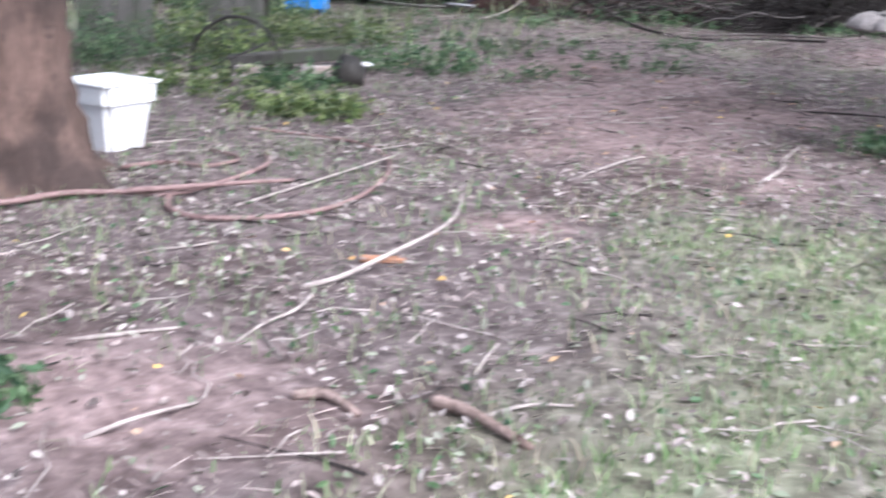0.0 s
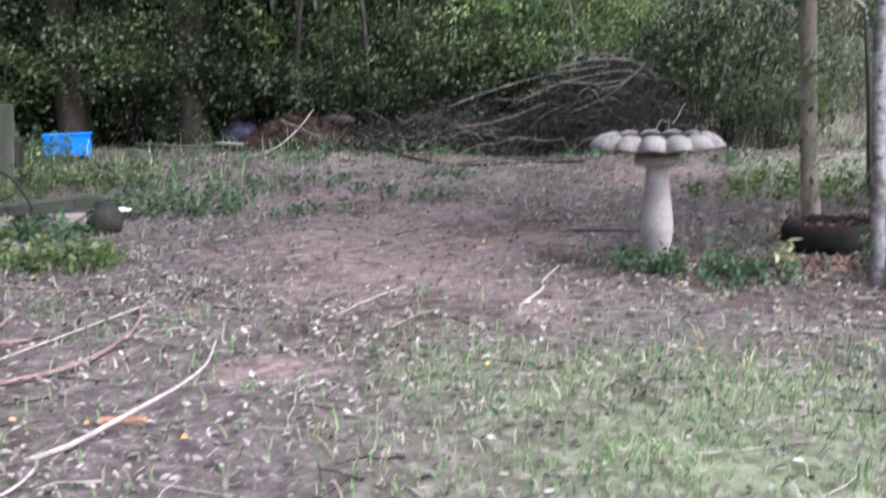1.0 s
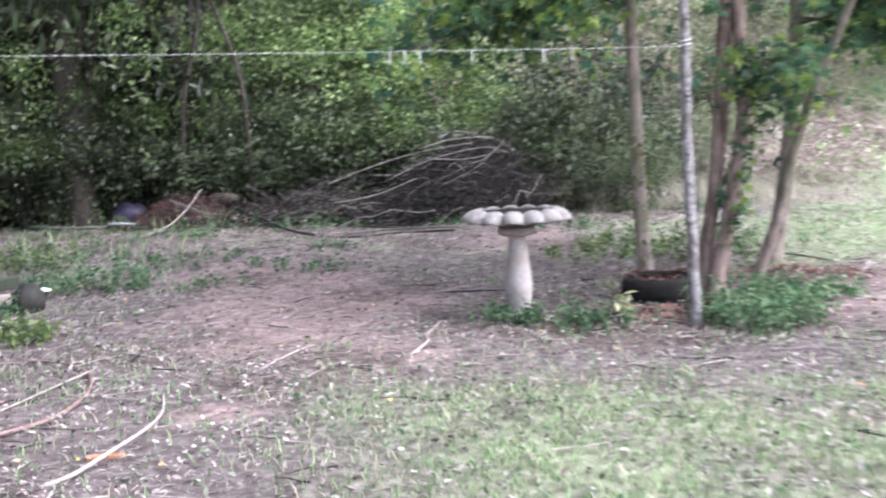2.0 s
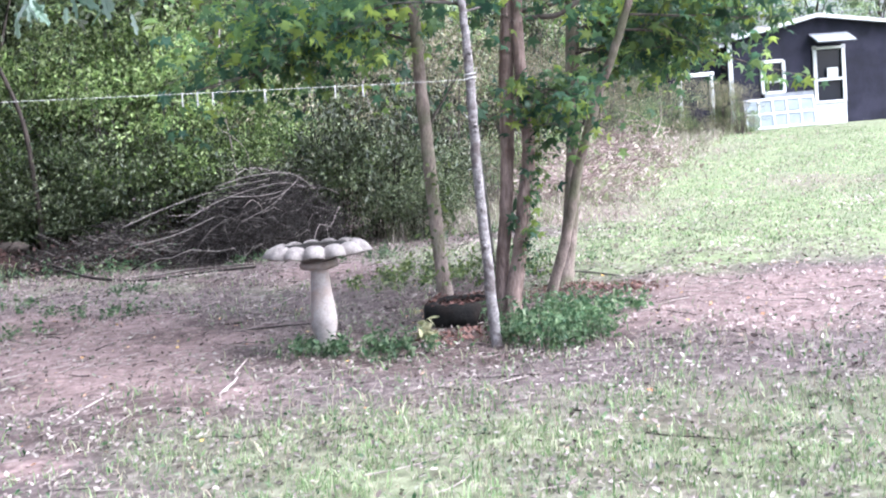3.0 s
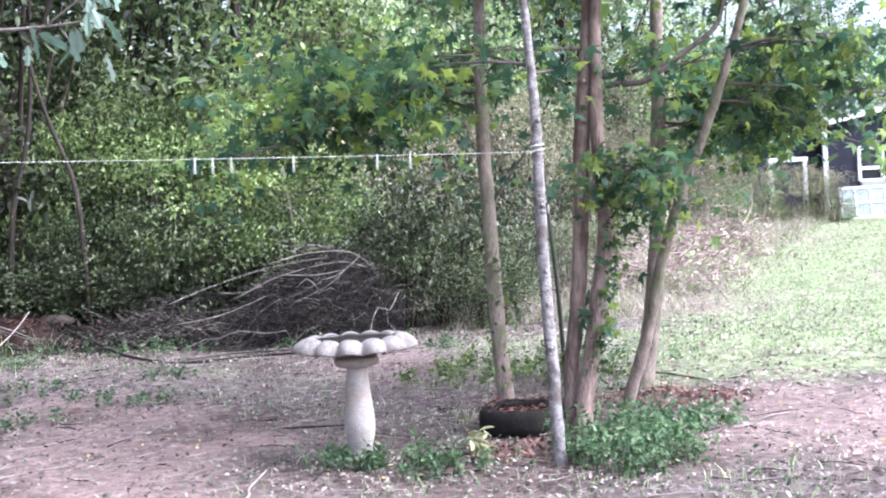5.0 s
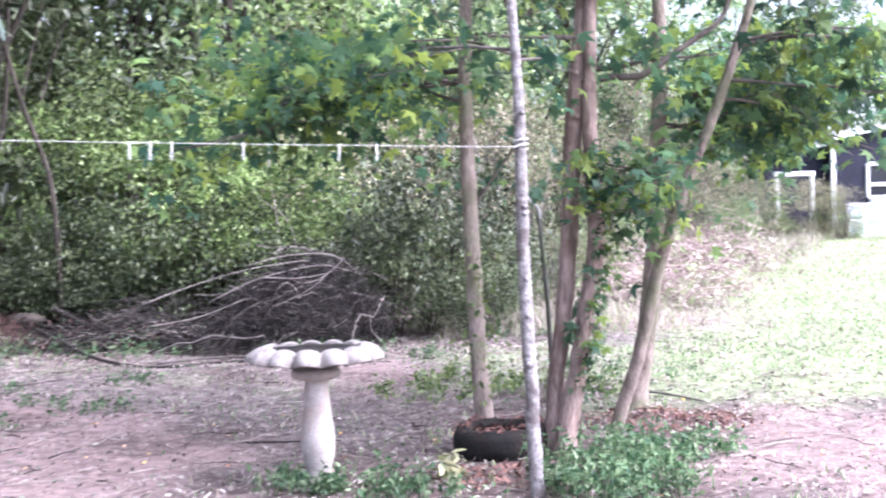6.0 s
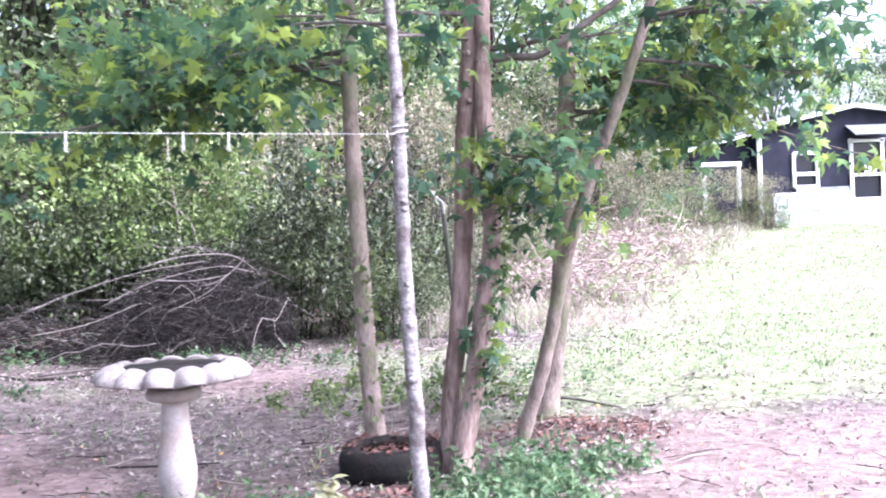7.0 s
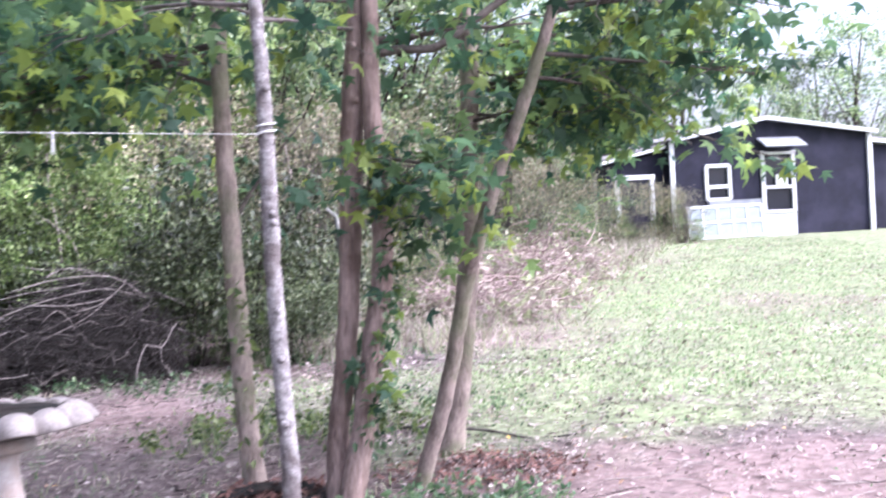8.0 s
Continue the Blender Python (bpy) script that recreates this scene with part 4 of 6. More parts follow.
def brush_pile():
    rng = np.random.default_rng(21)
    c = np.array((0.02, 11.6))
    z0 = float(ground_z(*c))
    t = thing("brush_pile", (*c, z0), "large pile of cut grey branches and brush", "brush pile")

    def top(x):
        return max(0.08, 1.04 * (1 - ((x - 0.25) / 0.6) ** 2.4) if x > 0.25 else 1.04 * (1 - ((0.25 - x) / 1.4) ** 1.6))

    def stick(length, r, up):
        x = rng.normal(-0.05, 0.45)
        x = float(np.clip(x, -1.15, 0.68))
        y = rng.normal(-0.1, 0.38)
        z = top(x) * (up if up else rng.uniform(0.05, 1.0)) * max(0.25, 1 - 0.5 * abs(y))
        a = rng.normal(0.1, 1.0) + (math.pi if rng.uniform() < 0.4 else 0)
        w = np.array((math.cos(a), math.sin(a) * 0.7, rng.normal(-0.05, 0.34)))
        p = [np.array((x, y, z)) + w * length * (s - 0.5) + np.array((0, 0, -0.25 * length * (s - 0.45) ** 2)) + rng.normal(0, 0.04, 3) for s in np.linspace(0, 1, 6)]
        p = np.array(p)
        p[:, 2] = np.clip(p[:, 2], 0.015, 1.1)
        return tube(smooth_line(p, 2), [r, r * 0.5], 5)
    # black core: the shade inside the pile, built as a dark solid
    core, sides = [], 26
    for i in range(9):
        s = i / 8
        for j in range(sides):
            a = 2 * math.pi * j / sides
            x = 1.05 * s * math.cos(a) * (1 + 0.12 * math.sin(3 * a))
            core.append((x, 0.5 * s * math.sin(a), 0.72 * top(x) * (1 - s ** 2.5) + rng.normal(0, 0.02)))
    put("core", arrays("core", core, [(i * sides + j, i * sides + (j + 1) % sides, (i + 1) * sides + (j + 1) % sides, (i + 1) * sides + j) for i in range(8) for j in range(sides)], M_BLACK, True), t, "black heart that stands for the shade inside the pile")
    # most twigs take the near-black colour for shade within the pile
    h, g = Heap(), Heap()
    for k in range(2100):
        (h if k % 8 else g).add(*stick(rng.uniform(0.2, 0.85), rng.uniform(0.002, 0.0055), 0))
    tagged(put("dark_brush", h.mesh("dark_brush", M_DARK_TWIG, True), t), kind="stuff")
    tagged(put("grey_brush", g.mesh("grey_brush", M_TWIG, True), t), kind="stuff")
    # near-black tangle over the open end: the hollow's shade put into colour
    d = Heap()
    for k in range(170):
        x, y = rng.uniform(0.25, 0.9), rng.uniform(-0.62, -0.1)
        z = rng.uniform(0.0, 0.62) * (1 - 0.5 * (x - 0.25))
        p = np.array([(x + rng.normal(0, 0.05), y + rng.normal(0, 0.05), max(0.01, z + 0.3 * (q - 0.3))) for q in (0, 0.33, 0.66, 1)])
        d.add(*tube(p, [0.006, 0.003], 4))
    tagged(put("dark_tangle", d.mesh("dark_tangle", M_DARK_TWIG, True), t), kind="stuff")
    for k in range(64):
        g = Heap()
        g.add(*stick(rng.uniform(0.6, 1.4), rng.uniform(0.0045, 0.009), rng.uniform(0.7, 1.04)))
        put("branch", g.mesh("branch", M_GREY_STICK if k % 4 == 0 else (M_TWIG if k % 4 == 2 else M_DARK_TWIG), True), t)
    for p in ([(-1.55, -0.5, 0.5), (-1.1, -0.5, 0.66), (-0.5, -0.55, 0.82), (0.1, -0.55, 0.9)], [(-0.5, -0.6, 0.86), (-0.1, -0.62, 0.95), (0.35, -0.6, 0.94), (0.62, -0.55, 0.74)], [(-0.3, -0.62, 0.42), (0.1, -0.62, 0.6), (0.33, -0.6, 0.78)], [(-0.35, -0.6, 0.74), (0.0, -0.62, 0.72), (0.3, -0.6, 0.76)], [(-1.5, -0.5, 0.28), (-1.0, -0.5, 0.36), (-0.55, -0.5, 0.52)], [(0.33, -0.6, 0.78), (0.42, -0.62, 0.86), (0.46, -0.6, 0.92)], [(0.33, -0.6, 0.78), (0.2, -0.62, 0.7), (0.02, -0.62, 0.66)], [(-0.9, -0.45, 0.5), (-0.4, -0.5, 0.72), (0.2, -0.5, 0.84), (0.5, -0.45, 0.78)]):
        g = Heap()
        g.add(*tube(smooth_line(p, 5), [0.007, 0.0035], 6, 0.12, rng))
        put("branch", g.mesh("branch", M_GREY_STICK, True), t)


brush_pile()


def low_brush():
    """Flattened brush that runs from the pile to the straw heaps."""
    rng = np.random.default_rng(23)
    c = (-1.75, 12.0)
    t = thing("low_brush", (*c, float(ground_z(*c))), "low tangle of dark twigs and dead leaves by the brush pile", "brush", kind="stuff")
    for mat, count, name in ((M_DARK_TWIG, 420, "dark_twigs"), (M_TWIG, 150, "grey_twigs"), (M_GREY_STICK, 26, "pale_sticks")):
        h = Heap()
        for _ in range(count):
            x, y = rng.normal(0, 0.7), rng.normal(0, 0.35)
            z = abs(rng.normal(0, 0.2)) * max(0.25, 1 - 0.35 * abs(x))
            a, ln = rng.normal(0, 0.9), rng.uniform(0.25, 0.9)
            w = np.array((math.cos(a), math.sin(a) * 0.6, rng.normal(0, 0.3)))
            p = np.array([np.array((x, y, z + 0.02)) + w * ln * (q - 0.5) + rng.normal(0, 0.03, 3) for q in np.linspace(0, 1, 5)])
            p[:, 2] = np.maximum(p[:, 2], 0.01)
            h.add(*tube(p, [rng.uniform(0.003, 0.008), 0.002], 4))
        put(name, h.mesh(name, mat, True), t)
    q = np.stack([rng.normal(0, 0.8, 1500), rng.normal(0, 0.4, 1500), np.abs(rng.normal(0, 0.14, 1500))], -1)
    v, f = scatter(q, rng.uniform(0.03, 0.08, 1500), OVAL, OVAL_F, rng)
    put("dead_leaves", arrays("dead_leaves", v, f, L_STRAW), t)
    q = np.stack([rng.normal(0, 0.8, 700), rng.normal(-0.2, 0.4, 700), np.abs(rng.normal(0, 0.12, 700))], -1)
    v, f = scatter(q, rng.uniform(0.03, 0.06, 700), OVAL, OVAL_F, rng)
    put("green_leaves", arrays("green_leaves", v, f, L_WEED), t)


low_brush()


def loose_stick(name, pts, r, mat, label, lift=0.5):
    p = np.array([(q[0], q[1], float(ground_z(q[0], q[1])) + (q[2] if len(q) > 2 else 0) + r * lift) for q in pts])
    o = p[0].copy()
    h = Heap()
    rng = np.random.default_rng(int(abs(o[0] * 1000 + o[1] * 77)))
    h.add(*tube(smooth_line(p, 6) - o, [r, r * 0.55], 7, 0.05, rng))
    ob = tagged(put(name, h.mesh(name, mat, True)), label, "stick" if name != "garden_hose" else "hose")
    ob.location = o
    return ob


loose_stick("fallen_branch", [(-2.75, 12.1, 0.22), (-2.4, 11.6, 0.12), (-2.0, 10.9, 0.04), (-1.6, 10.4, 0.01), (-1.25, 10.15), (-0.7, 10.1), (-0.15, 9.95, 0.03)], 0.019, M_DARK_TWIG, "dark fallen branch lying across leaf litter")
loose_stick("fallen_branch", [(-1.3, 10.2, 0.03), (-0.8, 10.25, 0.04), (-0.3, 10.1, 0.05), (0.0, 10.1, 0.03)], 0.013, M_TWIG, "grey fallen branch beside a darker one")
loose_stick("stick", [(-1.95, 2.1), (-1.86, 2.22, 0.02), (-1.78, 2.5, 0.045), (-1.72, 2.8, 0.05), (-1.72, 3.1, 0.04), (-1.8, 3.5, 0.01)], 0.010, M_PALE_TWIG, "long bleached curved stick on the litter")
loose_stick("stick", [(-2.35, 1.42), (-2.2, 1.52, 0.01), (-2.11, 1.62)], 0.007, M_PALE_TWIG, "short pale stick on clay")
loose_stick("stick", [(-1.98, 0.93), (-1.9, 1.02, 0.02), (-1.83, 1.18)], 0.007, M_PALE_TWIG, "bent pale stick on bare clay")
loose_stick("stick", [(-1.18, 1.33), (-1.08, 1.42, 0.01), (-0.98, 1.47)], 0.006, M_PALE_TWIG, "thin pale stick in the grass edge")
loose_stick("bark_strip", [(-1.30, 1.36), (-1.2, 1.32, 0.01), (-1.03, 1.22)], 0.02, M_RED_BARK, "dark strip of fallen bark")
loose_stick("bark_strip", [(-1.62, 1.27), (-1.54, 1.28, 0.01), (-1.44, 1.22)], 0.017, M_RED_BARK, "short strip of fallen reddish bark")
loose_stick("stick", [(-0.6, 4.1), (-0.5, 4.35, 0.03), (-0.5, 4.6, 0.02), (-0.42, 4.85, 0.05)], 0.008, M_PALE_TWIG, "crooked pale stick near the bird bath")
loose_stick("stick", [(-1.4, 4.0), (-1.25, 4.25, 0.02), (-1.15, 4.5)], 0.007, M_PALE_TWIG, "pale stick on bare clay")
loose_stick("stick", [(-3.6, 11.0, 0.02), (-3.4, 11.3, 0.1), (-3.25, 11.7, 0.26), (-3.15, 12.1, 0.45)], 0.010, M_PALE_TWIG, "pale curved stick leaning on a straw heap")
loose_stick("stick", [(3.9, 4.3), (4.05, 4.6, 0.03), (4.1, 4.9, 0.06)], 0.012, M_PALE_TWIG, "white forked stick on the lawn")
loose_stick("stick", [(2.2, 7.9, 0.02), (2.6, 7.6, 0.02), (2.85, 7.25)], 0.012, M_TWIG, "dark fallen limb behind the trunks")
loose_stick("stick", [(-0.35, 6.6), (-0.05, 6.35, 0.03), (0.25, 6.4, 0.02)], 0.007, M_DARK_TWIG, "dark twig behind the bird bath")
loose_stick("garden_hose", [(-4.1, 2.1), (-3.7, 2.4), (-3.42, 2.61), (-3.29, 2.84), (-3.1, 2.95), (-2.9, 3.0), (-2.8, 3.22), (-2.77, 3.64), (-2.94, 4.01)], 0.015, M_HOSE, "dusty pinkish garden hose coiled on the ground", 1.6)
loose_stick("garden_hose", [(-3.05, 2.92, 0.02), (-2.88, 3.0, 0.03), (-2.7, 3.2, 0.02), (-2.56, 3.46)], 0.014, M_HOSE, "end of a dusty pinkish garden hose", 1.6)
loose_stick("garden_hose", [(-2.93, 3.1), (-2.84, 2.86), (-2.64, 2.72), (-2.38, 2.83), (-2.22, 3.14), (-2.2, 3.6), (-2.32, 4.06), (-2.6, 4.46), (-2.97, 4.62), (-3.3, 4.6)], 0.0125, M_HOSE, "loop of dusty hose among leaves", 1.6)
loose_stick("garden_hose", [(-3.38, 3.42), (-3.21, 3.56), (-3.0, 3.5), (-2.95, 3.75), (-3.2, 3.95)], 0.012, M_HOSE, "short loop of dusty hose", 1.6)
loose_stick("stick", [(-2.6, 3.0), (-2.45, 3.6, 0.02), (-2.3, 4.1, 0.03)], 0.007, M_PALE_TWIG, "thin pale stick lying over the hose")
loose_stick("stick", [(-1.88, 2.02, 0.01), (-1.86, 1.85, 0.015), (-1.9, 1.7, 0.01), (-1.92, 1.58)], 0.006, M_PALE_TWIG, "thin bent end of a bleached stick")
loose_stick("stick", [(-2.1, 2.2), (-1.95, 1.75), (-1.75, 1.5)], 0.007, M_TWIG, "thin grey stick on litter")


def wood_chip():
    at = (-1.83, 2.54)
    t = box((0.15, 0.042, 0.018), (0, 0, 0), None, 0.004)
    for v in t.verts:
        v.co.y += 0.012 * math.sin(v.co.x * 22)
    ob = part("split_wood", t, M_ORANGE_WOOD, None, smooth=False)
    ob.matrix_world = pose(at[0], at[1], float(ground_z(*at)) + 0.012, 0, 4, 15)
    tagged(ob, "flat orange split of wood under a stick", "wood")


wood_chip()


def straw_heap(at, rx, ry, h, label, seed):
    rng = np.random.default_rng(seed)
    z0 = float(ground_z(*at))
    n, sides = 10, 28
    verts, faces = [], []
    for i in range(n):
        s = i / (n - 1)
        for j in range(sides):
            a = 2 * math.pi * j / sides
            k = 1 + 0.18 * math.sin(3 * a + seed) + 0.1 * math.sin(7 * a)
            verts.append((rx * s * k * math.cos(a), ry * s * k * math.sin(a), h * (1 - s * s) * (1 + 0.2 * math.sin(5 * a + 4 * s)) - 0.02 + rng.normal(0, 0.02)))
    faces = [(i * sides + j, i * sides + (j + 1) % sides, (i + 1) * sides + (j + 1) % sides, (i + 1) * sides + j) for i in range(n - 1) for j in range(sides)]
    t = thing("straw_heap", (*at, z0), label, "heap")
    put("mound", arrays("mound", verts, faces, M_STRAW, True), t)
    a, s = rng.uniform(0, 6.28, 420), np.sqrt(rng.uniform(0, 1, 420))
    pts = np.stack([rx * s * np.cos(a), ry * s * np.sin(a), h * (1 - s * s) * 1.05 + 0.01], -1)
    v, f = scatter(pts, rng.uniform(0.06, 0.16, 420), OVAL * np.array((0.35, 1, 1)), OVAL_F, rng, flat=True, tilt=0.6)
    tagged(put("straw", arrays("straw", v, f, L_STRAW), t), kind="stuff")


straw_heap((-3.35, 12.4), 0.8, 0.45, 0.34, "heap of red-brown pine straw and roots", 4)
straw_heap((-2.2, 12.8), 0.7, 0.4, 0.28, "low heap of reddish straw beside the brush pile", 6)


def rubbish_bag(at, size, mat, label, name, cat):
    bm = bmesh.new()
    bmesh.ops.create_icosphere(bm, subdivisions=3, radius=1)
    for v in bm.verts:
        n = noise.noise(v.co * 2.3) * 0.25 + noise.noise(v.co * 6) * 0.1
        v.co = Vector((v.co.x * size[0], v.co.y * size[1], max(v.co.z, -0.6) * size[2])) * (1 + n)
    ob = part(name, bm, mat, None, smooth=True)
    ob.location = (at[0], at[1], float(ground_z(at[0], at[1])) + at[2])
    tagged(ob, label, cat)


rubbish_bag((-4.15, 12.6, 0.13), (0.25, 0.19, 0.18), M_PURPLE, "dark purple plastic bag beside the straw heap", "plastic_bag", "bag")
rubbish_bag((-2.95, 12.5, 0.31), (0.2, 0.13, 0.08), M_DARK_BARK, "grey crumpled sheet on the heap", "crumpled_sheet", "scrap")
rubbish_bag((-3.42, 6.45, 0.09), (0.12, 0.12, 0.14), M_BLACK, "small dark bucket-like lump of scrap", "scrap_lump", "scrap")
rubbish_bag((-3.45, 6.75, 0.14), (0.1, 0.05, 0.02), M_WHITE_PLASTIC, "scrap of white plastic on the ground", "plastic_scrap", "scrap")


def tub():
    at = (-3.76, 3.96)
    z0 = float(ground_z(*at))
    t = thing("plastic_tub", (*at, z0), "white plastic tub with a deep rim beside the large tree", "tub")
    t.rotation_euler = (0, 0, radians(-22))
    t.scale = (0.9, 0.9, 0.95)

    def taper(w0, d0, z_a, w1, d1, z_b):
        bm = bmesh.new()
        vs = [bm.verts.new(q) for q in ((-w0, -d0, z_a), (w0, -d0, z_a), (w0, d0, z_a), (-w0, d0, z_a), (-w1, -d1, z_b), (w1, -d1, z_b), (w1, d1, z_b), (-w1, d1, z_b))]
        for q in ((0, 1, 5, 4), (1, 2, 6, 5), (2, 3, 7, 6), (3, 0, 4, 7), (3, 2, 1, 0)):
            bm.faces.new([vs[i] for i in q])
        bmesh.ops.bevel(bm, geom=[e for e in bm.edges if abs(e.verts[0].co.z - e.verts[1].co.z) > 0.01], offset=0.03, segments=3, affect="EDGES")
        bmesh.ops.solidify(bm, geom=bm.faces[:], thickness=0.008)
        return bm
    part("body", taper(0.15, 0.12, 0.0, 0.20, 0.16, 0.27), M_WHITE_PLASTIC, t)
    part("rim", taper(0.215, 0.175, 0.25, 0.222, 0.182, 0.345), M_WHITE_PLASTIC, t)
    bm = box((0.46, 0.38, 0.018), (0, 0, 0.352), None, 0.006)
    part("lid", bm, M_WHITE_PLASTIC, t)


tub()


def blue_crate():
    at = (-5.75, 11.35)
    t = thing("blue_crate", (*at, float(ground_z(*at))), "bright blue plastic crate in the weeds", "crate")
    t.rotation_euler = (0, 0, radians(20))
    t.scale = (0.8, 0.8, 0.8)
    for name, size, c in (("front", (0.6, 0.02, 0.26), (0, -0.19, 0.2)), ("back", (0.6, 0.02, 0.26), (0, 0.19, 0.2)), ("side", (0.02, 0.36, 0.26), (-0.29, 0, 0.2)), ("side", (0.02, 0.36, 0.26), (0.29, 0, 0.2)), ("bottom", (0.56, 0.36, 0.02), (0, 0, 0.08)), ("lid", (0.64, 0.42, 0.03), (0, 0, 0.345))):
        part(name, box(size, c, None, 0.006), M_BLUE, t)
    for x in (-0.24, 0.24):
        part("foot", box((0.06, 0.3, 0.08), (x, 0, 0.04), None, 0.006), M_BLUE, t)


blue_crate()


def shovel():
    at = (-4.3, 11.6)
    t = thing("shovel", (*at, float(ground_z(*at)) + 0.1), "grey shovel lying in the weeds", "shovel")
    t.rotation_euler = (0, radians(4), radians(8))
    h = Heap()
    h.add(*tube(np.array([(-0.75, 0, 0.02), (-0.3, 0, 0.01), (0.15, 0, 0.03)]), [0.016, 0.016], 8))
    put("handle", h.mesh("handle", M_GREY_WOOD, True), t)
    bm = bmesh.new()
    bmesh.ops.create_grid(bm, x_segments=6, y_segments=6, size=0.13)
    for v in bm.verts:
        v.co = Vector((v.co.x * 1.2 + 0.27, v.co.y * (1 - 0.5 * max(0, v.co.x / 0.13) ** 2), 0.05 + 1.6 * v.co.y ** 2))
    bmesh.ops.solidify(bm, geom=bm.faces[:], thickness=0.004)
    part("blade", bm, M_METAL, t, smooth=True)


shovel()


def scrap_heap():
    """Weathered boards, a leaning panel and a bent handle behind the tub."""
    def board(name, size, at, turn, mat, label, cat, bevel=0.008):
        bm = box(size, (0, 0, 0), None, bevel)
        for v in bm.verts:
            v.co += Vector((noise.noise(v.co * 3 + Vector(at)), noise.noise(v.co * 4), noise.noise(v.co * 5))) * 0.01
        ob = part(name, bm, mat, None)
        ob.matrix_world = pose(at[0], at[1], float(ground_z(at[0], at[1])) + at[2], *turn)
        tagged(ob, label, cat)
    for at, turn, w, h in (((-4.85, 7.55, 0.0), (-14, 0, 10), 0.52, 0.85), ((-5.75, 7.3, 0.0), (-12, 0, 24), 0.62, 0.78)):
        t = thing("old_gate", (0, 0, 0), "weathered grey plank gate leaning among weeds", "gate", "leaning gates")
        t.matrix_world = pose(at[0], at[1], float(ground_z(at[0], at[1])) - 0.02, *turn)
        for i in range(4):
            part("plank", box((w / 4 - 0.008, 0.03, h - 0.03 * (i % 3)), (w * (i - 1.5) / 4, 0, h / 2 - 0.015 * (i % 3)), None, 0.006), M_GREY_WOOD, t)
        for z in (0.15, h - 0.18):
            part("batten", box((w, 0.03, 0.08), (0, 0.031, z), None, 0.006), M_GREY_WOOD, t)
    board("grey_beam", (0.9, 0.13, 0.09), (-4.1, 6.95, 0.13), (0, -5, 12), M_GREY_WOOD, "weathered grey beam resting on blocks", "beam")
    board("concrete_block", (0.22, 0.17, 0.09), (-3.85, 6.95, 0.035), (0, 0, 20), M_STONE, "pale concrete block under a beam", "block")
    board("concrete_block", (0.2, 0.16, 0.09), (-4.35, 6.88, 0.035), (0, 0, 5), M_STONE, "pale concrete block under a beam", "block")
    board("board", (0.8, 0.12, 0.03), (-4.6, 6.35, 0.03), (0, 2, 25), M_PALE_TWIG, "pale board lying on the ground", "board")
    board("board", (0.7, 0.1, 0.03), (-4.9, 5.8, 0.03), (0, -2, -8), M_GREY_WOOD, "grey board lying in the weeds", "board")
    board("black_bin", (0.28, 0.28, 0.5), (-5.15, 8.6, 0.24), (3, 4, 10), M_BLACK, "dark bin behind the leaning panels", "bin", 0.03)
    t = thing("bent_handle", (-4.45, 6.7, float(ground_z(-4.45, 6.7))), "arched black metal handle of an old barrow", "handle")
    h = Heap()
    h.add(*tube(smooth_line([(-0.3, 0, 0.0), (-0.26, 0, 0.25), (-0.04, 0.02, 0.42), (0.22, 0.03, 0.4), (0.38, 0.04, 0.2), (0.42, 0.04, 0.0)], 6), [0.014, 0.014], 7))
    put("arch", h.mesh("arch", M_BLACK, True), t)
    h = Heap()
    h.add(*tube(np.array([(-0.3, -0.2, 0.0), (0.0, -0.02, 0.12), (0.25, 0.1, 0.24)]), [0.01, 0.01], 7))
    put("strut", h.mesh("strut", M_BLACK, True), t)


scrap_heap()


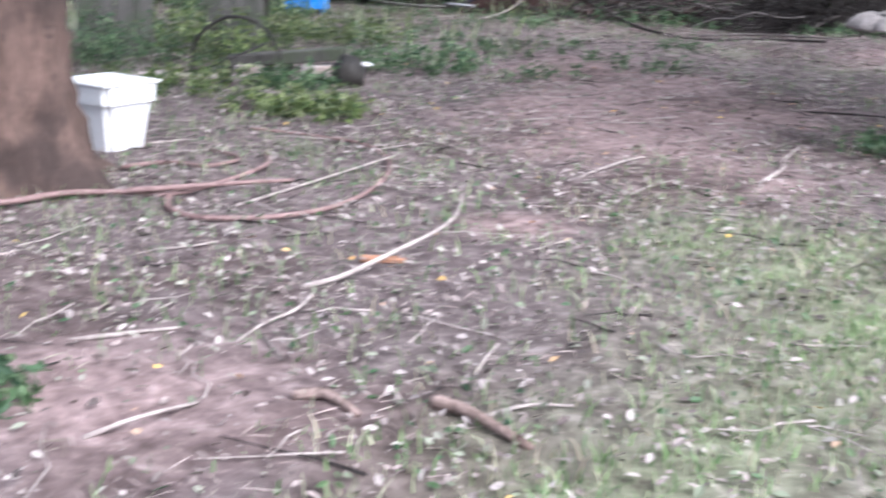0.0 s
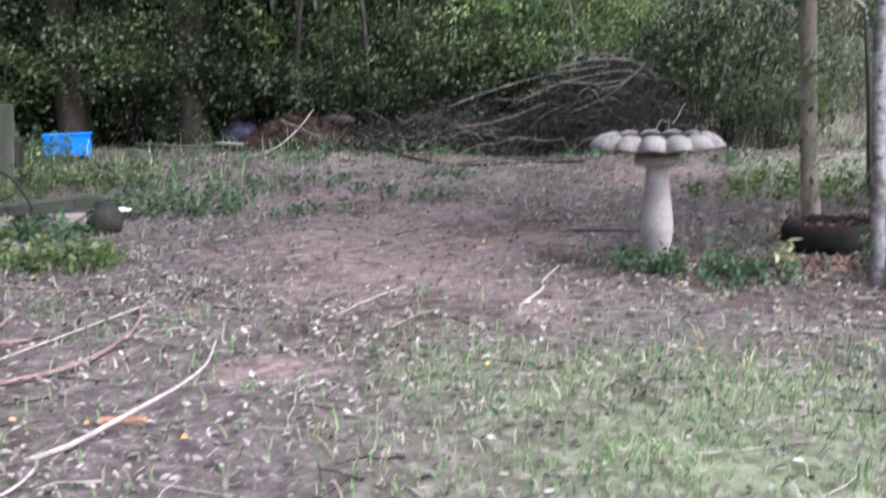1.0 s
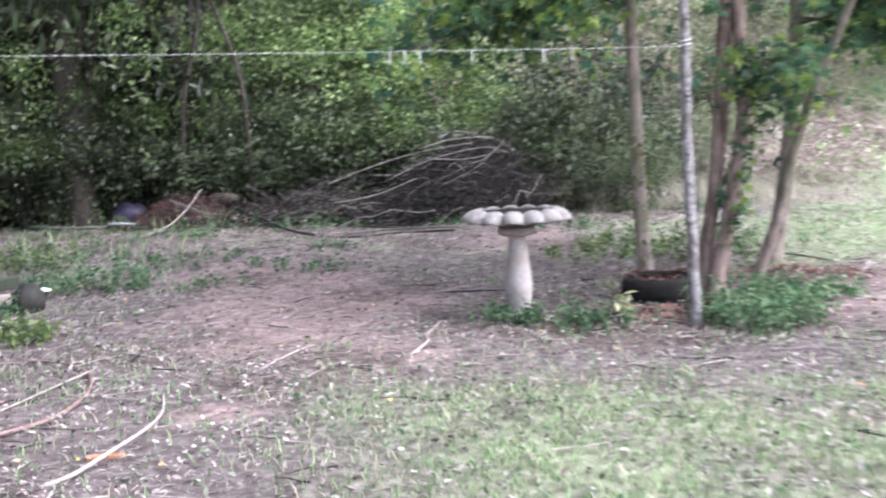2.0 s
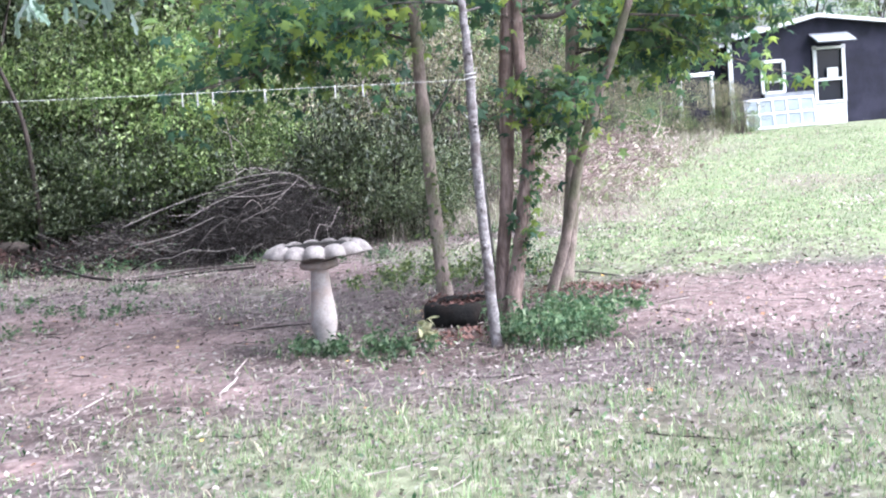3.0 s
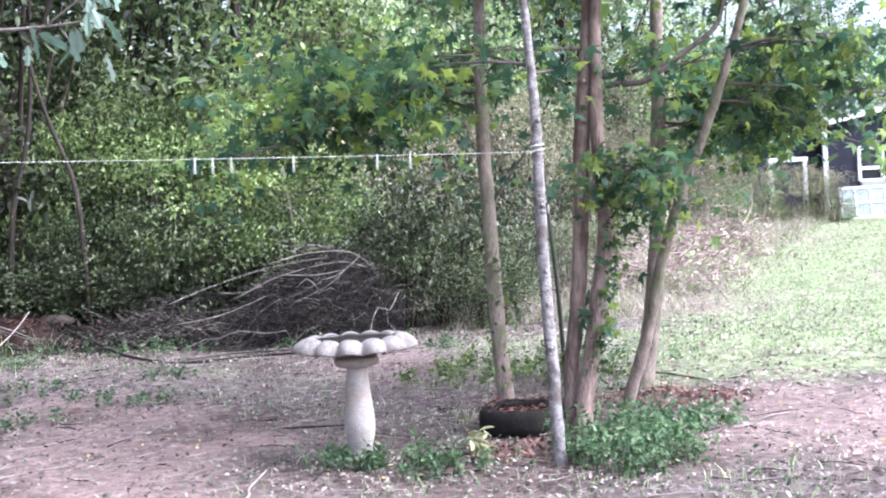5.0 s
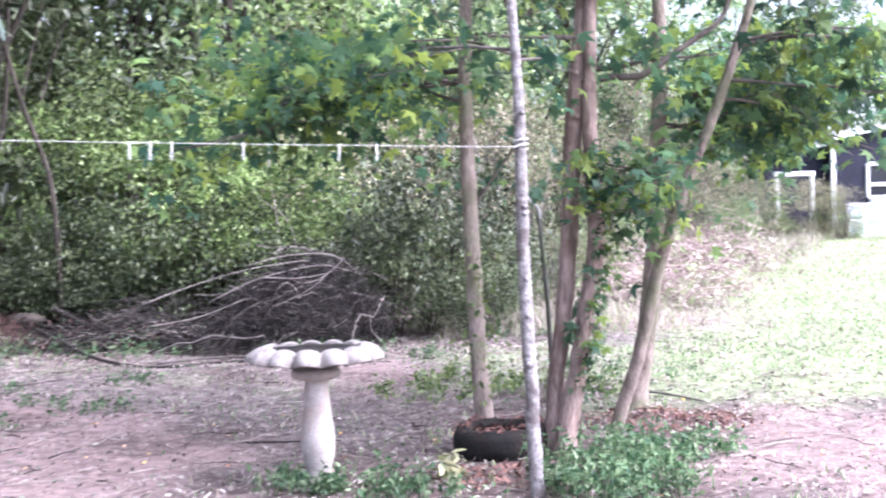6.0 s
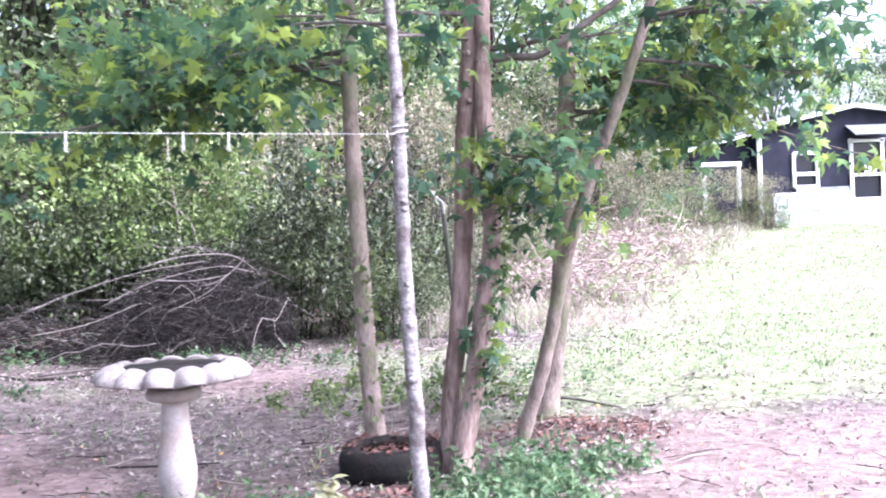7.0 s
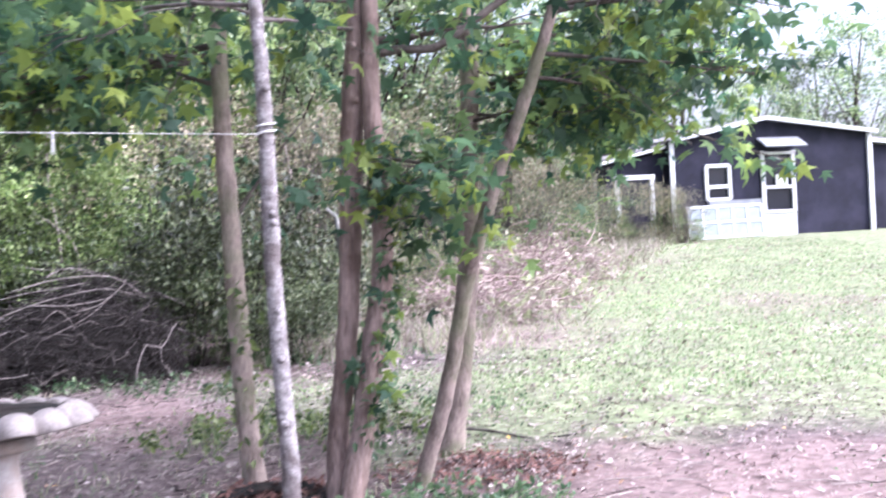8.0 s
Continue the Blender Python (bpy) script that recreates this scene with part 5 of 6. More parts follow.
# ---- woods ----
def woodland(name, rng, height, radius, leaves, size, mat, bark, label, cat, low=0.25, stems=1, clumps=60, group="woods behind the yard", shape=OVAL, faces=OVAL_F):
    """A tree or shrub with stems, limbs and clumped leaves, standing at the origin."""
    t = thing(name, (0, 0, 0), label, cat, group)
    h = Heap()
    centres = []
    for k in range(clumps):
        a = rng.uniform(0, 2 * np.pi)
        s = rng.uniform(low, 1.0)
        wide = radius * (0.35 + 0.65 * math.sin(math.pi * min(1, max(0.05, (s - low * 0.6) / (1.12 - low * 0.6))))) * rng.uniform(0.35, 1.05)
        centres.append(np.array((wide * math.cos(a), wide * math.sin(a), s * height)))
    for k in range(stems):
        a = rng.uniform(0, 2 * np.pi)
        foot = np.array((math.cos(a), math.sin(a), 0)) * (0.0 if stems == 1 else 0.12 * radius)
        tip = np.array((math.cos(a) * radius * (0.08 if stems == 1 else 0.45), math.sin(a) * radius * (0.08 if stems == 1 else 0.45), height * 0.93))
        mid = (foot + tip) / 2 + rng.normal(0, 0.04 * height, 3) * np.array((1, 1, 0.2))
        line = smooth_line([foot - np.array((0, 0, 0.1)), foot * 0.9 + mid * 0.1 + np.array((0, 0, 0.02)), mid, tip], 6)
        r = 0.018 * height if stems == 1 else 0.007 * height
        h.add(*tube(line, [r * 1.25, r, r * 0.6, r * 0.15], 9, 0.04, rng))
        for c in centres[k::stems][:26]:
            b = line[min(len(line) - 1, int(len(line) * max(0.34 if stems == 1 else 0.15, (c[2] / height) * 0.8)))]
            m = (b + c) / 2 + np.array((0, 0, 0.06 * height)) * rng.uniform(-0.3, 0.8)
            h.add(*tube(smooth_line([b, m, c], 4), [r * 0.3, r * 0.06], 5))
        tagged(put("trunk" if stems == 1 else "stem", h.mesh("trunk", bark, True), t), kind="stuff" if stems > 1 else "")
    per = leaves // clumps
    pts = np.concatenate([c + rng.normal(0, 1, (per, 3)) * np.array((0.15, 0.15, 0.10)) * radius * rng.uniform(0.5, 1.5) for c in centres])
    pts[:, 2] = np.maximum(pts[:, 2], 0.04)
    v, f = scatter(pts, rng.uniform(0.6, 1.3, len(pts)) * size, shape, faces, rng, 0.4)
    put("crown", arrays("crown", v, f, mat), t)
    return t


def woods():
    rng = np.random.default_rng(40)
    kinds = {
        "tree_a": woodland("woodland_tree", rng, 8.5, 2.4, 9500, 0.14, L_WOOD, M_DARK_BARK, "tall woodland tree with dense green leaves", "tree", 0.12, 1, 80),
        # tree_b and bush_tall: the wood's shade is put into the leaf colour
        "tree_b": woodland("woodland_tree", rng, 7.5, 2.2, 7500, 0.13, L_DARK, M_DARK_BARK, "tall woodland tree with leaves coloured dark for shade", "tree", 0.2, 1, 60),
        "bush_tall": woodland("tall_evergreen_bush", rng, 3.3, 1.7, 11000, 0.07, L_DARK, M_DARK_TWIG, "tall evergreen bush at the wood's edge, leaves darkened for shade", "bush", 0.05, 6, 110),
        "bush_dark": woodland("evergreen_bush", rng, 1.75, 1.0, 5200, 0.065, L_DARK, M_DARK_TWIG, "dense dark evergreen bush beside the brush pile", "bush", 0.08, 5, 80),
        "shrub": woodland("shrub", rng, 2.7, 1.3, 7000, 0.065, L_BRIGHT, M_TWIG, "leafy bright green woodland shrub", "shrub", 0.12, 6, 46),
        "lime": woodland("yellow_green_shrub", rng, 2.4, 1.2, 6000, 0.06, L_LIME, M_TWIG, "sunlit yellow-green woodland shrub with loose leaves", "shrub", 0.32, 6, 40),
        "brush": woodland("tall_brush", rng, 2.7, 1.2, 4200, 0.06, L_OLIVE, M_TWIG, "thin olive-brown brush with bare stems", "shrub", 0.1, 12, 90),
        "thicket": woodland("thicket_shrub", rng, 2.3, 1.4, 8000, 0.065, L_WOOD, M_DARK_TWIG, "dense mixed green thicket shrub", "shrub", 0.06, 7, 50),
    }
    plan = [
        # bush_dark behind the pile also stands for the low shade there
        ("bush_dark", 1.55, 12.0, 0.95), ("bush_dark", 1.05, 12.1, 0.75), ("bush_dark", 2.3, 12.6, 0.75), ("bush_dark", 1.9, 11.5, 0.5), ("bush_dark", -0.9, 13.3, 0.8), ("bush_dark", -1.75, 13.0, 0.75), ("bush_dark", -2.55, 13.1, 0.7), ("bush_dark", -0.3, 13.2, 0.75), ("bush_dark", -3.4, 13.1, 0.8), ("bush_dark", -4.9, 13.2, 1.0), ("bush_dark", -7.3, 12.6, 1.1),
        ("lime", -5.6, 13.2, 0.9), ("lime", -7.2, 12.3, 0.85), ("lime", -4.0, 14.0, 1.1), ("lime", -1.5, 13.5, 0.95), ("lime", -0.5, 13.9, 0.95), ("lime", -2.3, 14.2, 1.1), ("lime", -0.9, 15.0, 1.2), ("lime", 0.3, 17.0, 1.6), ("lime", -3.2, 17.0, 1.8), ("shrub", -1.6, 14.6, 1.0), ("shrub", -0.3, 14.6, 0.9), ("thicket", -3.0, 14.3, 1.0), ("bush_dark", -2.7, 13.5, 0.8), ("bush_tall", -5.0, 15.0, 1.21), ("bush_tall", -3.4, 15.2, 1.04), ("bush_dark", 0.5, 12.9, 0.6), ("bush_tall", -6.4, 13.6, 0.88), ("bush_tall", -8.4, 13.0, 0.94),
        ("bush_tall", -4.1, 13.8, 0.83), ("thicket", -2.3, 13.6, 0.75), ("bush_dark", -5.6, 13.1, 1.2), ("bush_tall", -9.4, 11.8, 0.94), ("bush_tall", -7.2, 14.6, 1.10), ("thicket", 0.6, 15.2, 1.0), ("thicket", 4.0, 17.6, 0.8), ("thicket", -10.5, 10.0, 1.2), ("thicket", 8.8, 23.0, 0.9),
        ("brush", 0.8, 14.6, 1.0), ("brush", 1.9, 14.9, 1.0), ("brush", 2.9, 15.3, 0.95), ("brush", 1.3, 16.0, 1.25), ("brush", 3.6, 16.4, 0.9), ("brush", 4.6, 16.6, 0.7), ("brush", 6.0, 18.4, 0.75), ("brush", 7.6, 20.4, 0.7), ("brush", 9.2, 21.8, 0.6), ("brush", 10.4, 22.6, 0.5), ("brush", 11.3, 23.2, 0.45), ("brush", 9.0, 23.6, 0.8), ("thicket", 12.05, 23.3, 0.3), ("brush", 11.6, 22.8, 0.45), ("thicket", 8.1, 20.2, 0.4), ("brush", 7.0, 18.7, 0.5), ("shrub", 6.0, 17.4, 0.3), ("shrub", 9.8, 22.2, 0.35), ("thicket", 5.4, 17.2, 0.4), ("thicket", 7.0, 19.4, 0.45), ("shrub", 8.6, 21.2, 0.4), ("thicket", 10.0, 23.0, 0.45), ("shrub", 4.2, 15.2, 0.35), ("brush", 3.3, 13.4, 0.4), ("shrub", 11.7, 23.6, 0.35), ("brush", 6.4, 19.8, 1.0), ("brush", 8.2, 22.2, 0.95), ("thicket", 3.2, 14.4, 0.55), ("brush", 0.2, 16.5, 1.3), ("brush", 2.6, 17.5, 1.4), ("brush", 5.0, 20.5, 1.3), ("brush", 7.4, 23.5, 1.2),
        ("tree_b", -4.85, 12.95, 1.65), ("tree_b", -7.6, 15.6, 1.1), ("tree_b", -6.2, 12.6, 1.5), ("tree_b", -3.4, 13.6, 1.15), ("tree_a", -2.6, 17.4, 1.0), ("tree_b", -10.2, 13.2, 1.1), ("tree_b", -4.0, 17.5, 1.15), ("tree_a", -0.9, 17.0, 0.9), ("tree_a", 0.8, 23.0, 1.4), ("tree_a", -3.5, 24.0, 1.5), ("tree_a", 3.6, 26.5, 1.4), ("tree_b", 1.2, 30.0, 1.9), ("tree_b", -6.0, 30.0, 2.0),
        ("tree_a", 0.2, 18.0, 1.0), ("tree_a", -2.0, 19.0, 1.15), ("tree_a", -6.4, 18.5, 1.2), ("tree_a", 2.4, 19.5, 1.0), ("tree_a", 4.3, 22.0, 1.0), ("tree_a", -9.5, 18.0, 1.2), ("tree_a", -13.0, 15.5, 1.2), ("tree_a", 6.2, 25.0, 1.0), ("tree_a", -12.0, 21.5, 1.3), ("tree_a", 8.5, 30.0, 1.1), ("tree_a", -8.5, 25.0, 1.4),
        ("tree_b", -14.5, 11.0, 1.1), ("tree_b", -12.5, 8.0, 1.0), ("tree_b", 5.6, 29.5, 1.2),
        ("tree_a", 11.5, 34.0, 0.95), ("tree_a", 15.5, 38.0, 0.9), ("tree_a", 20.0, 40.0, 0.85), ("tree_a", 25.0, 42.0, 0.85), ("tree_a", 30.5, 43.0, 0.9), ("tree_a", 36.0, 44.0, 0.9), ("tree_a", 13.5, 42.0, 1.1), ("tree_a", 22.0, 48.0, 1.0), ("tree_a", 28.0, 50.0, 0.95), ("tree_b", 33.0, 51.0, 1.0), ("tree_b", 18.0, 46.0, 1.0),
        ("shrub", 10.2, 26.5, 0.9), ("shrub", 8.2, 25.6, 1.0),
    ]
    used = set()
    for kind, x, y, s in plan:
        m = Matrix.LocRotScale((x, y, float(ground_z(x, y)) - 0.03), Euler((0, 0, rng.uniform(0, 6.28))), (s * rng.uniform(0.85, 1.2), s * rng.uniform(0.85, 1.2), s * rng.uniform(0.75, 1.25)))
        if kind in used:
            copy_thing(kinds[kind], m)
        else:
            used.add(kind)
            first = m
            kinds[kind + "_at"] = first
    for kind in used:
        kinds[kind].matrix_basis = kinds[kind + "_at"]


woods()


def blades(name, pts, heights, width, mat, label, cat, rng, lean=0.5):
    """Grass blades as bent, tapered strips in one mesh."""
    n = len(pts)
    a, b = rng.uniform(0, 2 * np.pi, n), rng.uniform(0, 2 * np.pi, n)
    w = np.stack([np.cos(a), np.sin(a), 0 * a], -1) * width * rng.uniform(0.6, 1.4, n)[:, None]
    d = np.stack([np.cos(b), np.sin(b), 0 * b], -1) * (heights * rng.uniform(0, lean, n))[:, None]
    up = np.stack([0 * a, 0 * a, heights], -1)
    p = np.asarray(pts)
    v = np.stack([p - w / 2, p + w / 2, p + 0.4 * d + 0.62 * up + w * 0.35, p + 0.4 * d + 0.62 * up - w * 0.35, p + 1.2 * d + up], 1)
    k = np.arange(n)[:, None] * 5
    f = (k + np.array((0, 1, 2, 3))).tolist() + (k + np.array((3, 2, 4))).tolist()
    tagged(put(name, arrays(name, v.reshape(-1, 3), f, mat)), label, cat, kind="stuff")


def sprinkle(rng, count, x0, x1, y0, y1, weight):
    x, y = rng.uniform(x0, x1, count), rng.uniform(y0, y1, count)
    keep = rng.uniform(0, 1, count) < weight(x, y)
    x, y = x[keep], y[keep]
    return np.stack([x, y, ground_z(x, y)], -1)


def lawn():
    rng = np.random.default_rng(60)
    p = sprinkle(rng, 200000, -1.5, 6.5, -2.5, 4.6, lambda x, y: grass_cover(x, y) * (0.35 + 0.65 * (lump(2 * x, 2 * y, 1.2) > -0.2)))
    blades("lawn_grass", p, rng.uniform(0.015, 0.05, len(p)), 0.006, L_GRASS, "short patchy green lawn grass", "grass", rng, 1.0)
    p = sprinkle(rng, 130000, 1.0, 14.0, 8.0, 26.0, lambda x, y: grass_cover(x, y) * hill(30, 8, y) ** 0.5)
    blades("lawn_grass", p, rng.uniform(0.012, 0.04, len(p)), 0.012, L_GRASS, "sunlit short lawn running to the shed", "grass", rng, 0.9)
    p = sprinkle(rng, 60000, -7.0, 3.0, 0.5, 13.0, lambda x, y: (0.15 + 0.5 * hill(-0.1, 0.5, lump(1.6 * x, 1.6 * y, 0.7))) * (1 - bare_cover(x, y)) * (1 - 0.65 * hill(4, 5.5, y)) * (1 - 0.6 * hill(8.5, 10, y)))
    blades("thin_grass", p, rng.uniform(0.02, 0.08, len(p)), 0.007, L_GRASS, "thin green tufts in leaf litter", "grass", rng, 0.9)
    p = sprinkle(rng, 95000, 1.5, 12.5, 11.2, 24.2, lambda x, y: (1 - hill(0.0, 1.0, x - (1.9 + 0.62 * (y - 9)) + 0.6 * lump(x, y, 4))) * hill(-4.5, -2.5, x - (1.9 + 0.62 * (y - 9))) * (0.5 + 0.5 * lump(1.5 * x, y, 1)))
    blades("dry_grass", p, rng.uniform(0.04, 0.32, len(p)), 0.014, L_DRY, "tall dry pinkish-brown grass along the wood's edge", "grass", rng, 1.8)
    p = sprinkle(rng, 3500, -8.0, -2.5, 8.0, 13.0, lambda x, y: 0.8 * hill(0.1, 0.5, lump(x, y, 5)))
    blades("tall_grass", p, rng.uniform(0.1, 0.3, len(p)), 0.01, L_WOOD, "long green grass by the wood's edge", "grass", rng, 0.8)


lawn()


def litter():
    rng = np.random.default_rng(70)
    p = sprinkle(rng, 290000, -8, 5.5, -2.5, 13.5, lambda x, y: (0.9 - 0.5 * bare_cover(x, y)) * (0.55 + 0.45 * lump(1.3 * x, 1.3 * y, 6)) * (1 - 0.3 * grass_cover(x, y)) * (1 - 0.55 * hill(1.9, 2.7, x) * hill(3.6, 4.4, y)))
    p[:, 2] += rng.uniform(0.004, 0.03, len(p))
    v, f = scatter(p, np.minimum(rng.gamma(2.0, 0.008, len(p)) + 0.009, 0.038), OVAL, OVAL_F, rng, flat=True, tilt=0.4)
    tagged(put("leaf_litter", arrays("leaf_litter", v, f, L_LITTER)), "brown and grey fallen leaves covering the clay", "leaf litter", kind="stuff")
    p = sprinkle(rng, 32000, 1.9, 13, 3.8, 24, lambda x, y: 0.15 + 0.85 * hill(0.0, 0.6, lump(0.7 * x, 0.9 * y, 2.0)) * (1 - 0.5 * hill(12, 18, y)))
    p[:, 2] += 0.015
    v, f = scatter(p, rng.uniform(0.025, 0.065, len(p)), OVAL, OVAL_F, rng, flat=True, tilt=0.4)
    tagged(put("leaf_litter", arrays("leaf_litter", v, f, L_PINK)), "scattered dry leaves over the far lawn", "leaf litter", kind="stuff")
    p = sprinkle(rng, 11000, 1.6, 5.6, 3.6, 8.2, lambda x, y: 0.55 * hill(1.7, 2.5, x) * (0.5 + 0.5 * lump(1.2 * x, 1.2 * y, 2.6)))
    p[:, 2] += rng.uniform(0.006, 0.02, len(p))
    v, f = scatter(p, rng.uniform(0.012, 0.034, len(p)), OVAL, OVAL_F, rng, flat=True, tilt=0.5)
    tagged(put("leaf_litter", arrays("leaf_litter", v, f, L_PINK)), "pale dry leaves on the worn track", "leaf litter", kind="stuff")
    p = sprinkle(rng, 700, -4, 5.0, 0.5, 8.0, lambda x, y: 0.5 + 0 * x)
    p[:, 2] += 0.02
    v, f = scatter(p, rng.uniform(0.014, 0.036, len(p)), OVAL * np.array((1.3, 1, 1)), OVAL_F, rng, flat=True, tilt=0.3)
    tagged(put("bright_fallen_leaves", arrays("bright_fallen_leaves", v, f, L_ACCENT)), "scattered orange, yellow and pale fallen leaves", "leaf litter", kind="stuff")
    p = sprinkle(rng, 24000, -6, 5.0, 0.4, 12.0, lambda x, y: (0.25 + 0.6 * hill(0.0, 0.5, lump(1.9 * x, 1.5 * y, 8.1))) * (1 - 0.8 * bare_cover(x, y)) * (1 - 0.7 * hill(4, 5.5, y)))
    p[:, 2] += rng.uniform(0.005, 0.03, len(p))
    v, f = scatter(p, rng.uniform(0.012, 0.04, len(p)), OVAL, OVAL_F, rng, flat=True, tilt=0.6)
    tagged(put("green_ground_cover", arrays("green_ground_cover", v, f, L_WEED)), "small green creeping leaves among the litter", "ground cover", kind="stuff")
    p = sprinkle(rng, 14000, 0.5, 3.1, 4.7, 7.4, lambda x, y: 0.5 * np.maximum(1 - hill(0.3, 0.7, np.hypot(x - 2.35, y - 6.5)), 0.8 * (1 - hill(0.1, 0.42, np.hypot((x - 1.0) / 1.3, y - 5.1)))))
    p[:, 2] += rng.uniform(0, 0.03, len(p))
    v, f = scatter(p, rng.uniform(0.02, 0.05, len(p)), CHIP * np.array((0.6, 1, 1)), CHIP_F, rng, flat=True)
    tagged(put("bark_chips", arrays("bark_chips", v, f, L_CHIP)), "red-brown bark chips at the tree's foot", "bark chips", kind="stuff")
    p = sprinkle(rng, 60000, -5, 4.5, 0.0, 9.5, lambda x, y: (0.75 - 0.35 * bare_cover(x, y)) * (0.5 + 0.5 * lump(1.1 * x, 1.4 * y, 9.3)) * (1 - 0.6 * grass_cover(x, y)) * (1 - 0.6 * hill(1.8, 2.6, x)))
    p[:, 2] += rng.uniform(0.004, 0.016, len(p))
    v, f = scatter(p, rng.uniform(0.02, 0.085, len(p)), OVAL * np.array((0.11, 1, 0.25)), OVAL_F, rng, flat=True, tilt=0.16)
    tagged(put("dry_straw", arrays("dry_straw", v, f, L_THATCH)), "dry straw and grass clippings strewn over the ground", "straw", kind="stuff")
    for mat, count, label in ((M_PALE_TWIG, 640, "pale thin twigs strewn over the ground"), (M_DARK_TWIG, 260, "dark thin twigs strewn over the ground")):
        h = Heap()
        p = sprinkle(rng, count * 2, -5, 4.5, 0.5, 12, lambda x, y: 0.55 * (1 - 0.7 * grass_cover(x, y)))
        for q in p:
            a, ln = rng.uniform(0, 6.28), rng.uniform(0.08, 0.45)
            w = np.array((math.cos(a), math.sin(a), 0))
            line = np.array([q + w * ln * (s - 0.5) + np.append(rng.normal(0, 0.015, 2), 0.006 + rng.uniform(0, 0.015)) for s in (0, 0.33, 0.66, 1)])
            h.add(*tube(line, [rng.uniform(0.002, 0.005), 0.0015], 4))
        tagged(put("twigs", h.mesh("twigs", mat)), label, "twigs", kind="stuff")


litter()


M_PINK_TWIG = material("dry_pinkish_branch", (0.16, 0.115, 0.105), (0.42, 0.33, 0.31), 10, 0.95, 0.3)


def dry_brush():
    rng = np.random.default_rng(81)
    for at, r, n, mat, label in (((6.6, 17.3), 1.0, 240, M_PINK_TWIG, "heap of dry pinkish brush at the lawn's edge"), ((5.3, 15.2), 0.9, 190, M_PINK_TWIG, "heap of reddish dead branches"), ((4.3, 13.7), 0.75, 150, M_PINK_TWIG, "heap of grey dead twigs")):
        t = thing("dry_brush", (*at, float(ground_z(*at))), label, "brush", "dry brush along the wood", "stuff")
        h = Heap()
        for _ in range(n):
            a, ln = rng.uniform(0, 6.28), rng.uniform(0.4, 1.1)
            c = np.array((rng.normal(0, 0.45 * r), rng.normal(0, 0.4 * r), abs(rng.normal(0, 0.3 * r))))
            w = np.array((math.cos(a), math.sin(a), rng.normal(0.1, 0.4)))
            p = np.array([c + w * ln * (s - 0.5) + rng.normal(0, 0.06, 3) for s in np.linspace(0, 1, 5)])
            p[:, 2] = np.maximum(p[:, 2], 0.01)
            h.add(*tube(p, [0.011, 0.004], 4))
        put("sticks", h.mesh("sticks", mat), t)
        q = np.stack([rng.normal(0, 0.6 * r, 2200), rng.normal(0, 0.5 * r, 2200), np.abs(rng.normal(0, 0.26 * r, 2200))], -1)
        v, f = scatter(q, rng.uniform(0.04, 0.12, 2200), OVAL, OVAL_F, rng)
        put("leaves", arrays("leaves", v, f, L_DRY), t)
    # bare stems standing in the thicket
    for k in range(9):
        x, y = rng.uniform(-5, 3), rng.uniform(12.6, 13.6)
        p = [(x, y, 0.0), (x + rng.normal(0, 0.05), y, 0.6), (x + rng.normal(0, 0.12), y, 1.2), (x + rng.normal(0, 0.3), y, rng.uniform(1.5, 2.6))]
        loose_stick("bare_stem", p, rng.uniform(0.006, 0.012), (M_TWIG, M_PALE_TWIG)[k % 2], "thin bare stem standing in the thicket")


dry_brush()
loose_stick("sapling_stem", [(-2.6, 12.7), (-2.63, 12.7, 1.1), (-2.7, 12.7, 1.9), (-3.0, 12.75, 2.8), (-3.3, 12.8, 4.0)], 0.036, M_DARK_BARK, "dark leaning sapling stem in the thicket")
loose_stick("sapling_stem", [(-3.55, 12.9), (-3.45, 12.9, 1.5), (-3.2, 12.9, 2.6), (-3.1, 12.9, 4.2)], 0.04, M_DARK_BARK, "dark upright sapling stem in the thicket")
loose_stick("sapling_stem", [(-0.15, 13.2), (-0.2, 13.2, 1.2), (-0.28, 13.2, 2.0), (-0.2, 13.2, 2.9)], 0.014, M_PALE_TWIG, "thin pale dead sapling stem in the thicket")


